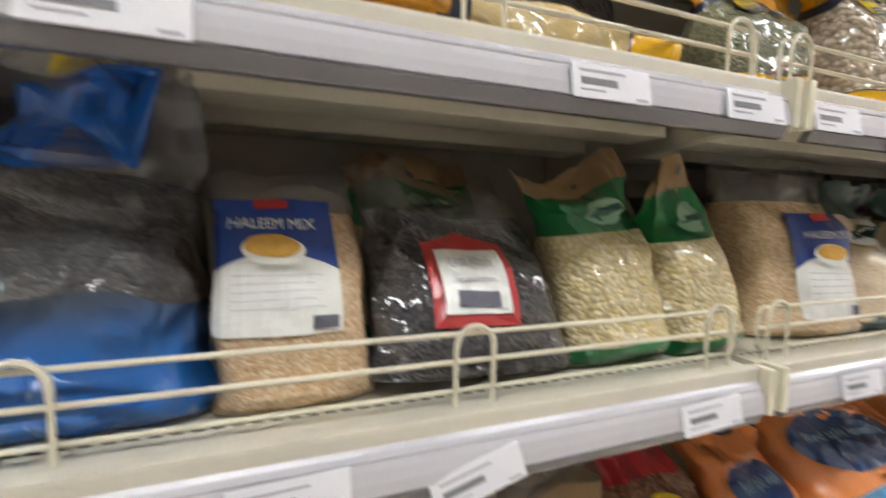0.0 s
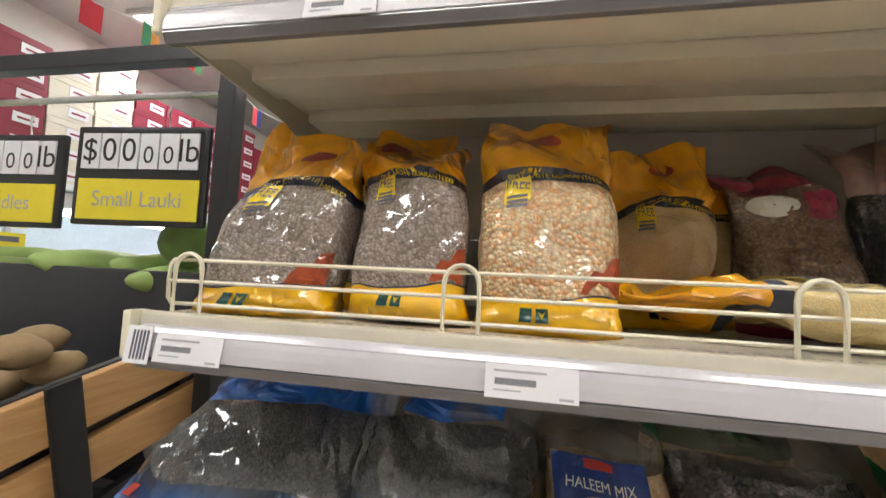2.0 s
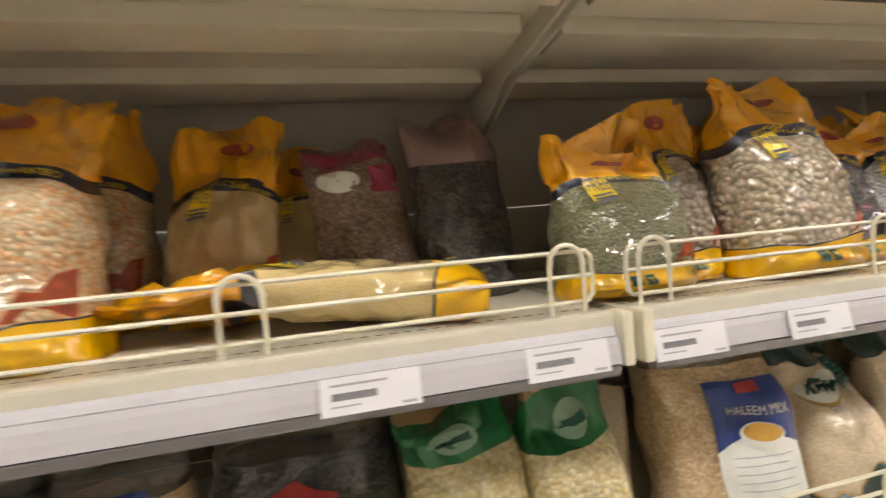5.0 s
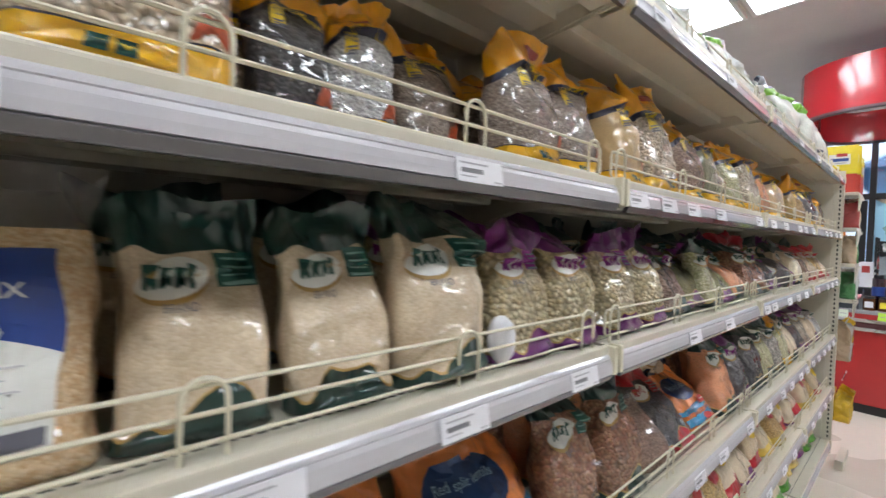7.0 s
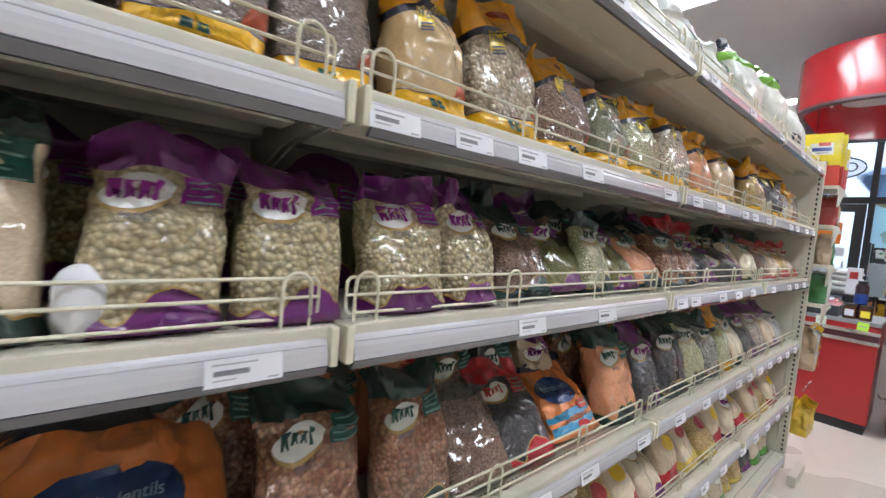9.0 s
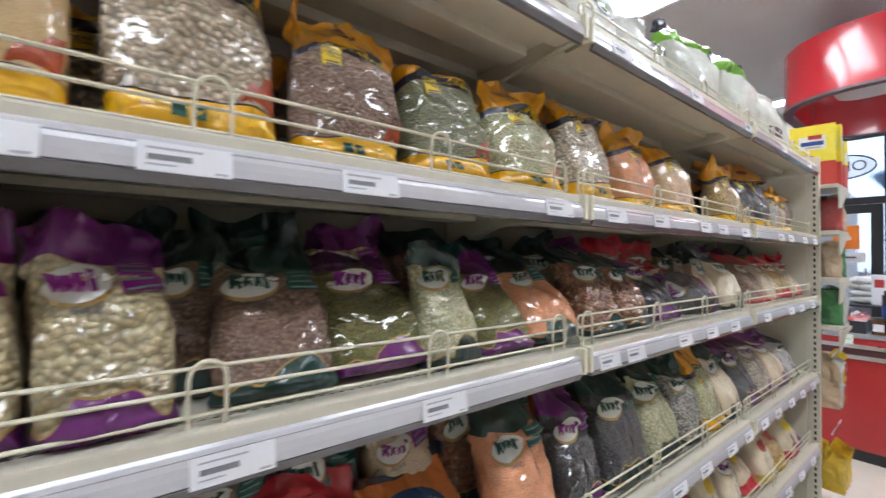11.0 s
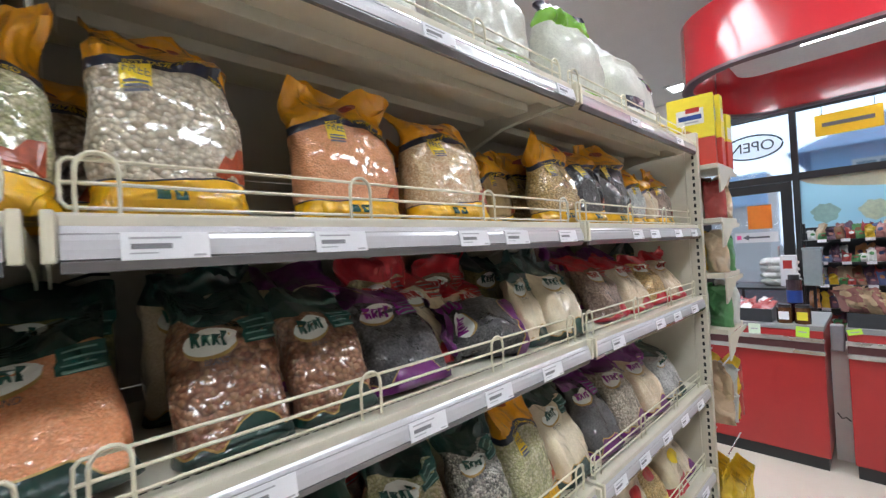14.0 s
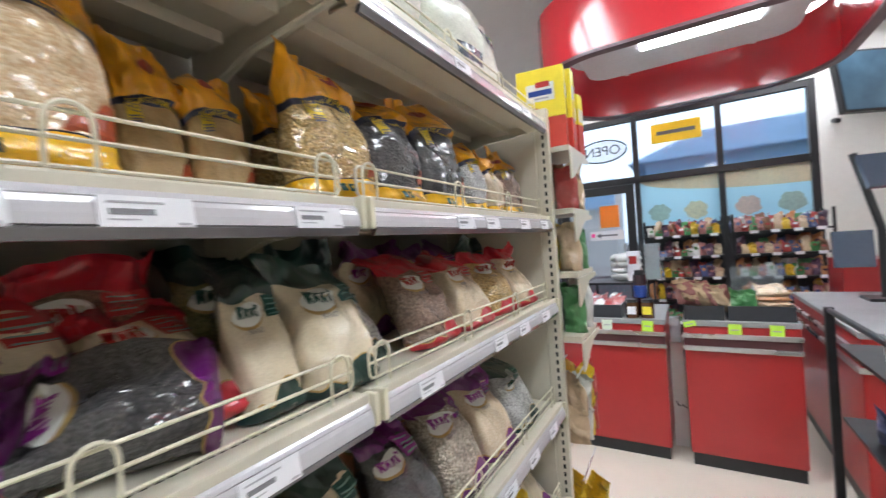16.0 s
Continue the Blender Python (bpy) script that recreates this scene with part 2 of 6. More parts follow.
# ---- shape helpers ----
def box(bm, x0, x1, y0, y1, z0, z1, bevel=0.0):
    r = bmesh.ops.create_cube(bm, size=1)
    for v in r["verts"]:
        v.co = Vector((x0 + (v.co.x + 0.5) * (x1 - x0), y0 + (v.co.y + 0.5) * (y1 - y0), z0 + (v.co.z + 0.5) * (z1 - z0)))
    if bevel:
        es = list({e for v in r["verts"] for e in v.link_edges})
        bmesh.ops.bevel(bm, geom=es, offset=bevel, segments=2, affect="EDGES", profile=0.7)
    return bm


def boxed(*a, **k):
    return box(bmesh.new(), *a, **k)


def tube(bm, pts, r, sides=8, closed=False):
    """A round rod along points."""
    pts = [Vector(p) for p in pts]
    rings = []
    n = len(pts)
    for i, p in enumerate(pts):
        a = pts[(i - 1) % n] if (closed or i) else p
        b = pts[(i + 1) % n] if (closed or i < n - 1) else p
        d = (b - a).normalized()
        q = d.to_track_quat("Z", "Y")
        rings.append([bm.verts.new(p + q @ Vector((r * math.cos(2 * math.pi * k / sides), r * math.sin(2 * math.pi * k / sides), 0))) for k in range(sides)])
    for i in range(n if closed else n - 1):
        a, b = rings[i], rings[(i + 1) % n]
        for k in range(sides):
            bm.faces.new((a[k], a[(k + 1) % sides], b[(k + 1) % sides], b[k]))
    if not closed:
        bm.faces.new(rings[0][::-1]), bm.faces.new(rings[-1])
    return bm


def part(name, bm, material, parent=None, label="", smooth=False):
    me = bpy.data.meshes.new(name)
    bmesh.ops.recalc_face_normals(bm, faces=bm.faces)
    bm.to_mesh(me)
    bm.free()
    me.materials.append(material)
    if smooth:
        me.polygons.foreach_set("use_smooth", [True] * len(me.polygons))
    ob = new(name, me)
    if parent:
        ob.parent = parent
    if label:
        ob["label"] = label
    return ob


def thing(name, label, category, group="", m=None):
    ob = new(name)
    ob.empty_display_size = 0.05
    if m is not None:
        ob.matrix_basis = m
    return tagged(ob, label, category, group)


def lettering(text, size, width=0.0):
    """A flat text mesh, centred, in the xz plane."""
    cu = bpy.data.curves.new("text", "FONT")
    cu.body, cu.size, cu.align_x, cu.align_y = text, size, "CENTER", "CENTER"
    ob = bpy.data.objects.new("text", cu)
    me = bpy.data.meshes.new_from_object(ob)
    bm = bmesh.new()
    bm.from_mesh(me)
    for v in bm.verts:
        v.co = Vector((v.co.x, 0, v.co.y))
    if width and bm.verts:
        w = max(v.co.x for v in bm.verts) - min(v.co.x for v in bm.verts)
        for v in bm.verts:
            v.co.x *= width / w
    bpy.data.objects.remove(ob)
    return bm


def moved(bm, x=0, y=0, z=0, m=None):
    bm.transform(m if m is not None else Matrix.Translation((x, y, z)))
    return bm


# ---- the room ----
FLOOR = mat("floor_vinyl", (0.72, 0.66, 0.565), 0.3, vary=0.05, grain=6, coat=0.15)
tagged(part("floor", boxed(-3.2, 9.2, -3.0, 5.2, -0.1, 0), FLOOR), "pale cream vinyl shop floor with soft sheen", "floor", kind="structure")
GROUND = mat("outside_asphalt", (0.06, 0.06, 0.065), 0.85, vary=0.2, grain=30)
tagged(part("ground", boxed(9.2, 80, -60, 60, -0.2, -0.04), GROUND), "grey asphalt outside the shop front", "ground", kind="structure")
tagged(part("ceiling", boxed(-3.2, 9.2, -3.0, 5.2, 3.3, 3.4), CEIL), "pale grey suspended board ceiling", "ceiling", kind="structure")
tagged(part("wall_west", boxed(-3.2, -3.05, -3.0, 5.2, 0, 3.3), WHITE_WALL), "white painted shop wall", "wall", kind="structure")
tagged(part("wall_north", boxed(-3.05, 9.0, 5.05, 5.2, 0, 3.3), WHITE_WALL), "white painted shop wall", "wall", kind="structure")
# Unseen wall, beige instead of white to dim bounced light on the shelves.
tagged(part("wall_south", boxed(-3.05, 9.0, -3.0, -2.85, 0, 3.3), mat("bounce_dimming_beige", (0.54, 0.50, 0.44), 0.7, vary=0.1, grain=8)), "unseen beige wall that tones down bounced light", "wall", kind="structure")
bm = boxed(9.0, 9.15, -2.85, -1.6, 0, 3.3)
box(bm, 9.0, 9.15, 2.6, 5.05, 0, 3.3)
box(bm, 9.0, 9.15, -1.6, 2.6, 2.9, 3.3)
tagged(part("wall_east", bm, WHITE_WALL), "white wall round the shop front window", "wall", kind="structure")

# shop front: black frames and glass, door in the second field
win = thing("window_1", "black aluminium shop front with large clear panes", "window")
win["kind"] = "structure"
for y0, y1 in ((-1.6, -1.53), (-0.785, -0.725), (0.09, 0.15), (1.08, 1.14), (2.54, 2.6)):
    part("window_frame", boxed(9.01, 9.1, y0, y1, 0, 2.9), BLACK, win)
for z0, z1 in ((0, 0.08), (2.05, 2.13), (2.83, 2.9)):
    for ya, yb in ((-1.53, -0.785), (-0.725, 0.09), (0.15, 1.08), (1.14, 2.54)):
        part("window_frame", boxed(9.015, 9.095, ya, yb, z0, z1), BLACK, win)
for ya, yb in ((-1.53, -0.785), (-0.725, 0.09), (0.15, 1.08), (1.14, 2.54)):
    for z0, z1 in ((0.08, 2.05), (2.13, 2.83)):
        p = part("pane", boxed(9.05, 9.056, ya, yb, z0, z1), GLASS, win)
        p.visible_shadow = False
door = thing("door_1", "black framed glass shop door, closed", "door")
door["kind"] = "structure"
bm = boxed(8.995, 9.04, 0.16, 0.26, 0.02, 2.04)
box(bm, 8.995, 9.04, 0.97, 1.07, 0.02, 2.04)
box(bm, 8.995, 9.04, 0.26, 0.97, 1.94, 2.04)
box(bm, 8.995, 9.04, 0.26, 0.97, 0.02, 0.2)
part("door_frame", bm, BLACK, door)
part("door_handle", tube(bmesh.new(), [(8.96, 0.3, 0.95), (8.94, 0.3, 1.0), (8.94, 0.3, 1.25), (8.96, 0.3, 1.3)], 0.012), STEEL, door, "steel pull handle")

# ceiling troffers
def troffer(x, y, lx=1.2, ly=0.42):
    t = thing("ceiling_light", "white recessed ceiling light panel, lit", "ceiling light", "ceiling lights", pose(x, y, 3.3))
    bm = bmesh.new()
    for a in ((-lx / 2, lx / 2, -ly / 2, -ly / 2 + 0.03), (-lx / 2, lx / 2, ly / 2 - 0.03, ly / 2), (-lx / 2, -lx / 2 + 0.03, -ly / 2 + 0.03, ly / 2 - 0.03), (lx / 2 - 0.03, lx / 2, -ly / 2 + 0.03, ly / 2 - 0.03)):
        box(bm, *a, -0.03, 0)
    part("frame", bm, mat("lamp_frame", (0.8, 0.8, 0.8), 0.5), t)
    part("diffuser", boxed(-lx / 2 + 0.03, lx / 2 - 0.03, -ly / 2 + 0.03, ly / 2 - 0.03, -0.022, -0.006), LIGHT, t)


for lx_ in (-1.6, 0.2, 2.0, 3.8):
    troffer(lx_, -1.1)
# Panels at -1.8, 5.6 and 8.3 are widened to brighten wall and tills.
troffer(-1.8, 2.2, 1.2, 0.6), troffer(1.0, 2.2)
troffer(4.75, 0.35, 1.2, 0.58), troffer(4.75, 0.97, 1.2, 0.58), troffer(5.6, -1.1, 1.2, 0.6), troffer(8.4, 0.6, 0.3, 1.2), troffer(8.3, -1.5, 0.6, 1.2)

# ---- gondola ----
SLOT = mat("slot_dark", (0.02, 0.02, 0.02), 0.8)
B = 0.95
DEEP = 0.40
LEVELS = [0.19, 0.53, 0.86, 1.217, 1.5, 1.835]
LIP = 0.04


def shelf_unit(i, z):
    """One steel shelf with lip, price strip, end caps and side brackets."""
    x0, x1 = i * B + 0.005, (i + 1) * B - 0.005
    low = z < 0.3
    s = thing("shelf", "cream enamelled steel shop shelf with price strip", "shelf", "gondola shelves", pose(x0, 0, z))
    w = x1 - x0
    bm = boxed(0.004, w - 0.004, 0.004, DEEP + 0.011, -0.012, -0.004)
    part("board", bm, CREAM, s)
    bm = boxed(0, w, -0.006, 0.006, -LIP, 0, 0.003)
    box(bm, 0.012, w - 0.012, 0.006, 0.05, -LIP, -LIP + 0.004)
    box(bm, 0.012, w - 0.012, 0.048, 0.052, -LIP + 0.004, -0.012)
    part("front_lip", bm, CREAM, s)
    bm = bmesh.new()
    for k in range(int(w / 0.0127)):
        vs = [bm.verts.new((0.012 + k * 0.0127 + dx, dy, -0.0036)) for dx, dy in ((0, 0.034), (0.0075, 0.034), (0.0075, 0.037), (0, 0.037))]
        bm.faces.new(vs)
    part("perforation", bm, SLOT, s, "line of dark punched slots")
    for y in (0.115, 0.265):
        part("stiffener", boxed(0.02, w - 0.02, y, y + 0.062, -0.034, -0.012, 0.004), CREAM, s)
    bm = bmesh.new()
    prof = [(-0.0065, -0.0125), (-0.0094, -0.0155), (-0.0120, -0.0195), (-0.0114, -0.0208), (-0.0140, -0.0260), (-0.0158, -0.0345), (-0.0166, -0.0430), (-0.0125, -0.0440), (-0.0065, -0.0430)]
    a = [bm.verts.new((0.012, y, zz)) for y, zz in prof]
    b = [bm.verts.new((w - 0.012, y, zz)) for y, zz in prof]
    for k in range(len(prof)):
        bm.faces.new((a[k], a[(k + 1) % len(prof)], b[(k + 1) % len(prof)], b[k]))
    bm.faces.new(a), bm.faces.new(b[::-1])
    part("price_strip", bm, STRIP, s, "glossy white plastic price strip")
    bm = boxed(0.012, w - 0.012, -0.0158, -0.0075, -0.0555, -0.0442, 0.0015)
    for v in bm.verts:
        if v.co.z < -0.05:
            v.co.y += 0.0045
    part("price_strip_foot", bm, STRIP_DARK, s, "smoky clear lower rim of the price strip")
    for xx in (0.0, w - 0.010):
        part("end_cap", boxed(xx, xx + 0.010, -0.0180, 0.004, -0.046, 0.001, 0.003), CREAM_WIRE, s)
    if not low:
        for xx in (0.0, w - 0.004):
            bm = bmesh.new()
            pr = [(0.006, -0.012), (0.006, -0.035), (0.22, -0.05), (0.34, -0.085), (0.395, -0.11), (0.399, -0.012)]
            a = [bm.verts.new((xx, y, zz)) for y, zz in pr]
            b = [bm.verts.new((xx + 0.004, y, zz)) for y, zz in pr]
            for k in range(len(pr)):
                bm.faces.new((a[k], a[(k + 1) % len(pr)], b[(k + 1) % len(pr)], b[k]))
            bm.faces.new(a), bm.faces.new(b[::-1])
            part("bracket", bm, CREAM, s)
    return s


def fence(i, z):
    """Wire guard: three rails, bent ends and four loops standing on the shelf front."""
    x0, w = i * B + 0.018, B - 0.036
    f = thing("wire_fence", "cream coated wire shelf guard with four loops", "shelf guard", "wire fences", pose(x0, 0.02, z))
    r = 0.0022
    h1, h2, h3 = 0.007, 0.031, 0.054
    for h, ins in ((h2, 0.0), (h1, 0.006), (h3, 0.006)):
        part("rail", tube(bmesh.new(), [(ins, 0, h), (w - ins, 0, h)], r, 6), CREAM_WIRE, f)
    for e, d in ((0, 1), (w, -1)):
        part("end_bend", tube(bmesh.new(), [(e + d * 0.006, 0, h3), (e + d * 0.001, 0, h3 - 0.006), (e, 0, h2), (e + d * 0.001, 0, h1 + 0.006), (e + d * 0.006, 0, h1)], r, 6), CREAM_WIRE, f)
    for c in (0.028, 0.339 * B, 0.642 * B, w - 0.028):
        hw, top = 0.0165, 0.0435
        pts = [(c - hw, -0.004, -0.004), (c - hw, -0.004, top)] + [(c - hw * math.cos(math.pi * k / 8), -0.004, top + hw * 1.05 * math.sin(math.pi * k / 8)) for k in range(1, 8)] + [(c + hw, -0.004, top), (c + hw, -0.004, -0.004)]
        part("loop", tube(bmesh.new(), pts, r * 1.12, 6), CREAM_WIRE, f)
    return f


first = {}
for i in range(5):
    for k, z in enumerate(LEVELS):
        key = k == 0
        m = pose(i * B + 0.005, 0, z)
        if key in first:
            copy_thing(first[key], m)
        else:
            first[key] = shelf_unit(i, z)
ff = None
for i in range(5):
    for k, z in enumerate(LEVELS[1:], 1):
        if ff is None:
            ff = fence(i, z)
        else:
            copy_thing(ff, pose(i * B + 0.018, 0.02, z))

g = thing("gondola_frame", "cream steel gondola back panels and slotted uprights", "shelving")
for i in range(5):
    for z0, z1 in ((0.1, 0.48), (0.482, 0.86), (0.862, 1.24), (1.242, 1.62), (1.622, 1.96)):
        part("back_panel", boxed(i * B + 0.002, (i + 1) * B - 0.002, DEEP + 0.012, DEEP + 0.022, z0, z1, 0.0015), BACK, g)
    part("kick_plate", boxed(i * B + 0.002, (i + 1) * B - 0.002, 0.02, 0.03, 0.012, 0.14), CREAM, g)
for i in range(6):
    part("upright", boxed(i * B - 0.012, i * B + 0.012, DEEP + 0.0235, DEEP + 0.06, 0, 1.98, 0.002), CREAM, g)
part("base_foot", boxed(4.735, 4.775, 0.02, DEEP + 0.02, 0, 0.13, 0.004), CREAM, g)
# end frame at the checkout end: slotted front post and side sheet
part("end_sheet", boxed(4.758, 4.766, 0.036, DEEP + 0.02, 0.14, 1.88), CREAM, g)
part("end_post", boxed(4.757, 4.787, -0.012, 0.034, 0.10, 1.875, 0.003), CREAM, g)
slot = part("slot", boxed(4.7555, 4.7575, 0.002, 0.010, 0.2, 0.215), SLOT, g)
for k in range(1, 58):
    more = new("slot", slot.data)
    more.parent, more.location = g, (0, 0, k * 0.028)

# ---- checkout ----
def checkout(y0, y1, x0=6.2, deep=0.62, tall=0.875):
    c = thing("checkout_counter", "red laminate checkout counter with two steel bumper rails", "checkout counter", "checkout counters")
    part("body", boxed(x0, x0 + deep, y0, y1, 0.075, tall - 0.03, 0.012), RED, c)
    part("kick", boxed(x0 + 0.012, x0 + deep - 0.02, y0 + 0.012, y1 - 0.012, 0, 0.075), BLACK, c, "black recessed kick plate")
    part("worktop", boxed(x0 - 0.006, x0 + deep + 0.01, y0 - 0.004, y1 + 0.004, tall - 0.03, tall, 0.006), mat("worktop_grey", (0.30, 0.30, 0.31), 0.35, vary=0.1), c, "grey laminate worktop")
    for z in (0.70, 0.775):
        part("bumper_rail", boxed(x0 - 0.022, x0 - 0.001, y0 - 0.006, y1 + 0.006, z, z + 0.028, 0.008), STEEL, c, "steel bumper rail")
    part("bumper_strip", boxed(x0 - 0.012, x0 - 0.001, y0, y1, 0.729, 0.774), mat("bumper_dark", (0.09, 0.03, 0.035), 0.4), c)
    return c


checkout(-0.245, 1.3)
checkout(-0.895, -0.345)
post = thing("cable_post", "white painted post between the two counters", "post")
part("post", boxed(6.42, 6.6, -0.335, -0.255, 0, 0.70, 0.004), WHITE_WALL, post)
part("cable", tube(bmesh.new(), [(6.415, -0.27, 0.30), (6.41, -0.29, 0.27), (6.41, -0.31, 0.28), (6.415, -0.33, 0.26)], 0.004), BLACK, post)
part("card_reader", boxed(6.36, 6.44, -0.325, -0.262, 0.70, 0.86, 0.01), GREY_PLASTIC, post)
# third counter, turned along the aisle, with its till
c3 = thing("checkout_counter", "red laminate checkout counter with steel bumper rails", "checkout counter", "checkout counters")
part("body", boxed(5.95, 7.4, -1.75, -1.06, 0.075, 0.86, 0.012), RED, c3)
part("kick", boxed(5.97, 7.38, -1.73, -1.07, 0, 0.075), BLACK, c3)
part("worktop", boxed(5.94, 7.41, -1.76, -1.05, 0.86, 0.89, 0.006), MATS["worktop_grey"], c3)
for z in (0.70, 0.775):
    part("bumper_rail", boxed(5.96, 7.4, -1.058, -1.038, z, z + 0.028, 0.008), STEEL, c3, "steel bumper rail")
    part("bumper_rail", boxed(5.927, 5.948, -1.76, -1.04, z, z + 0.028, 0.008), STEEL, c3, "steel bumper rail")
sup = thing("till_stand", "red till shelf behind the counter", "till stand")
part("body", boxed(7.42, 7.8, -1.8, -1.35, 0, 1.12, 0.01), RED, sup)
# monitor arm on the till
mon = thing("till_monitor", "black till monitor on a leaning arm", "monitor", m=pose(7.0, -1.45, 0.89))
part("base", boxed(-0.1, 0.1, -0.1, 0.1, 0, 0.02, 0.006), BLACK, mon)
part("arm", tube(bmesh.new(), [(0, 0, 0.02), (0, 0.0, 0.45), (0.05, 0.1, 0.95)], 0.022), BLACK, mon)
part("screen", moved(boxed(-0.02, 0.02, -0.17, 0.17, -0.12, 0.12, 0.008), m=pose(0.02, -0.08, 0.82, 0, 25, 15)), mat("screen_dark", (0.08, 0.1, 0.14), 0.2, coat=0.5), mon)
part("lower_screen", moved(boxed(-0.02, 0.02, -0.1, 0.1, -0.12, 0.12, 0.008), m=pose(0.0, 0.14, 0.33, 0, 8, 0)), MATS["screen_dark"], mon)
tv = thing("television", "flat black wall television showing a dark picture", "television", m=pose(8.6, -2.0, 2.64, 0, 8, 30))
part("case", boxed(-0.03, 0.03, -0.46, 0.46, -0.29, 0.29, 0.008), BLACK, tv)
part("screen", boxed(-0.034, -0.031, -0.44, 0.44, -0.27, 0.27), mat("tv_picture", (0.05, 0.09, 0.13), 0.15, vary=0.5, grain=6, emit=0.6), tv)
part("wall_arm", boxed(0.03, 0.45, -0.04, 0.04, -0.04, 0.04), BLACK, tv)
cam_dome = thing("wall_camera", "small dark security camera on the wall", "camera", m=pose(8.99, -1.72, 2.42))
part("body", tube(bmesh.new(), [(0, 0, 0), (-0.06, 0, -0.01), (-0.13, 0, -0.03)], 0.025), BLACK, cam_dome)

# red hanging canopy: rounded ring, open below
def ring_points(x0, x1, y0, y1, r, n=14):
    pts = []
    for cx, cy, a0 in ((x1 - r, y1 - r, 0), (x0 + r, y1 - r, 90), (x0 + r, y0 + r, 180), (x1 - r, y0 + r, 270)):
        for k in range(n + 1):
            a = radians(a0 + 90 * k / n)
            pts.append((cx + r * math.cos(a), cy + r * math.sin(a)))
    return pts


can = thing("canopy", "glossy red ring canopy hung over the checkouts", "canopy")
CX0, CX1, CY0, CY1, CZ0, CZ1 = 6.06, 7.76, -1.44, 0.50, 2.58, 3.02
bm = bmesh.new()
outer, inner = ring_points(CX0, CX1, CY0, CY1, 0.5, 36), ring_points(CX0 + 0.05, CX1 - 0.05, CY0 + 0.05, CY1 - 0.05, 0.45, 36)
rows = [[bm.verts.new((x, y, z)) for x, y in ring] for ring, z in ((outer, CZ0), (outer, CZ1), (inner, CZ1), (inner, CZ0))]
n = len(outer)
for a, b in ((0, 1), (1, 2), (2, 3), (3, 0)):
    for k in range(n):
        bm.faces.new((rows[a][k], rows[a][(k + 1) % n], rows[b][(k + 1) % n], rows[b][k]))
part("fascia", bm, RED_GLOSS, can, smooth=False)
bm = bmesh.new()
edge = ring_points(CX0 - 0.01, CX1 + 0.01, CY0 - 0.01, CY1 + 0.01, 0.51, 36)
edge2 = ring_points(CX0 + 0.06, CX1 - 0.06, CY0 + 0.06, CY1 - 0.06, 0.44, 36)
rows = [[bm.verts.new((x, y, z)) for x, y in ring] for ring, z in ((edge, CZ0 - 0.02), (edge, CZ0), (edge2, CZ0), (edge2, CZ0 - 0.02))]
for a, b in ((0, 1), (1, 2), (2, 3), (3, 0)):
    for k in range(n):
        bm.faces.new((rows[a][k], rows[a][(k + 1) % n], rows[b][(k + 1) % n], rows[b][k]))
part("edge_trim", bm, mat("dark_trim", (0.12, 0.06, 0.07), 0.4), can, "dark metal edge trim")
for x, y in ((6.085, -0.1), (6.085, -0.9), (7.735, -0.1), (7.735, -0.9)):
    part("hanger_cable", tube(bmesh.new(), [(x, y, CZ1 - 0.02), (x, y, 3.3)], 0.004, 6), STEEL, can)
for y in (-0.95, 0.02):
    part("cross_bar", boxed(CX0 + 0.04, CX1 - 0.04, y - 0.02, y + 0.02, CZ1 - 0.08, CZ1 - 0.04), STEEL, can)
lamp = thing("strip_light", "pale grey light raft with a lit strip inside the canopy", "ceiling light")
bm = bmesh.new()
raft = ring_points(6.34, 7.36, -1.17, 0.28, 0.16, 8)
low, high = [bm.verts.new((x, y, 2.83)) for x, y in raft], [bm.verts.new((x, y, 2.94)) for x, y in raft]
bm.faces.new(low[::-1]), bm.faces.new(high)
for k in range(len(raft)):
    bm.faces.new((low[k], low[(k + 1) % len(raft)], high[(k + 1) % len(raft)], high[k]))
part("raft", bm, mat("lamp_housing", (0.70, 0.70, 0.72), 0.5), lamp)
part("tube_cover", boxed(6.66, 6.90, -0.90, -0.17, 2.816, 2.829, 0.004), LIGHT, lamp)

# ---- outside the window ----
HOUSE = mat("outside_blue_siding", (0.34, 0.58, 0.88), 0.8, vary=0.08, grain=4)
ROOF = mat("outside_roof", (0.27, 0.45, 0.68), 0.8, vary=0.2, grain=10)
OVERCAST = mat("overcast_sky", (0.78, 0.88, 0.98), 1.0, vary=0.10, grain=0.15, emit=1.15)
tagged(part("backdrop", boxed(78, 79, -90, 90, -0.04, 70), OVERCAST), "pale overcast sky beyond the street", "sky", kind="structure")
hs = thing("house", "blue grey sided house across the street with shingled roof", "house")
part("wall", boxed(22, 30, -9, 1.0, -0.04, 4.2), HOUSE, hs)
bm = bmesh.new()
rv = [bm.verts.new(p) for p in ((21.5, -9.5, 4.2), (21.5, 1.6, 4.2), (30.5, 1.6, 4.2), (30.5, -9.5, 4.2), (26, -7.5, 6.0), (26, -1.0, 6.0))]
for q in ((0, 1, 5, 4), (2, 3, 4, 5), (1, 2, 5), (3, 0, 4), (3, 2, 1, 0)):
    bm.faces.new([rv[k] for k in q])
part("roof", bm, ROOF, hs)
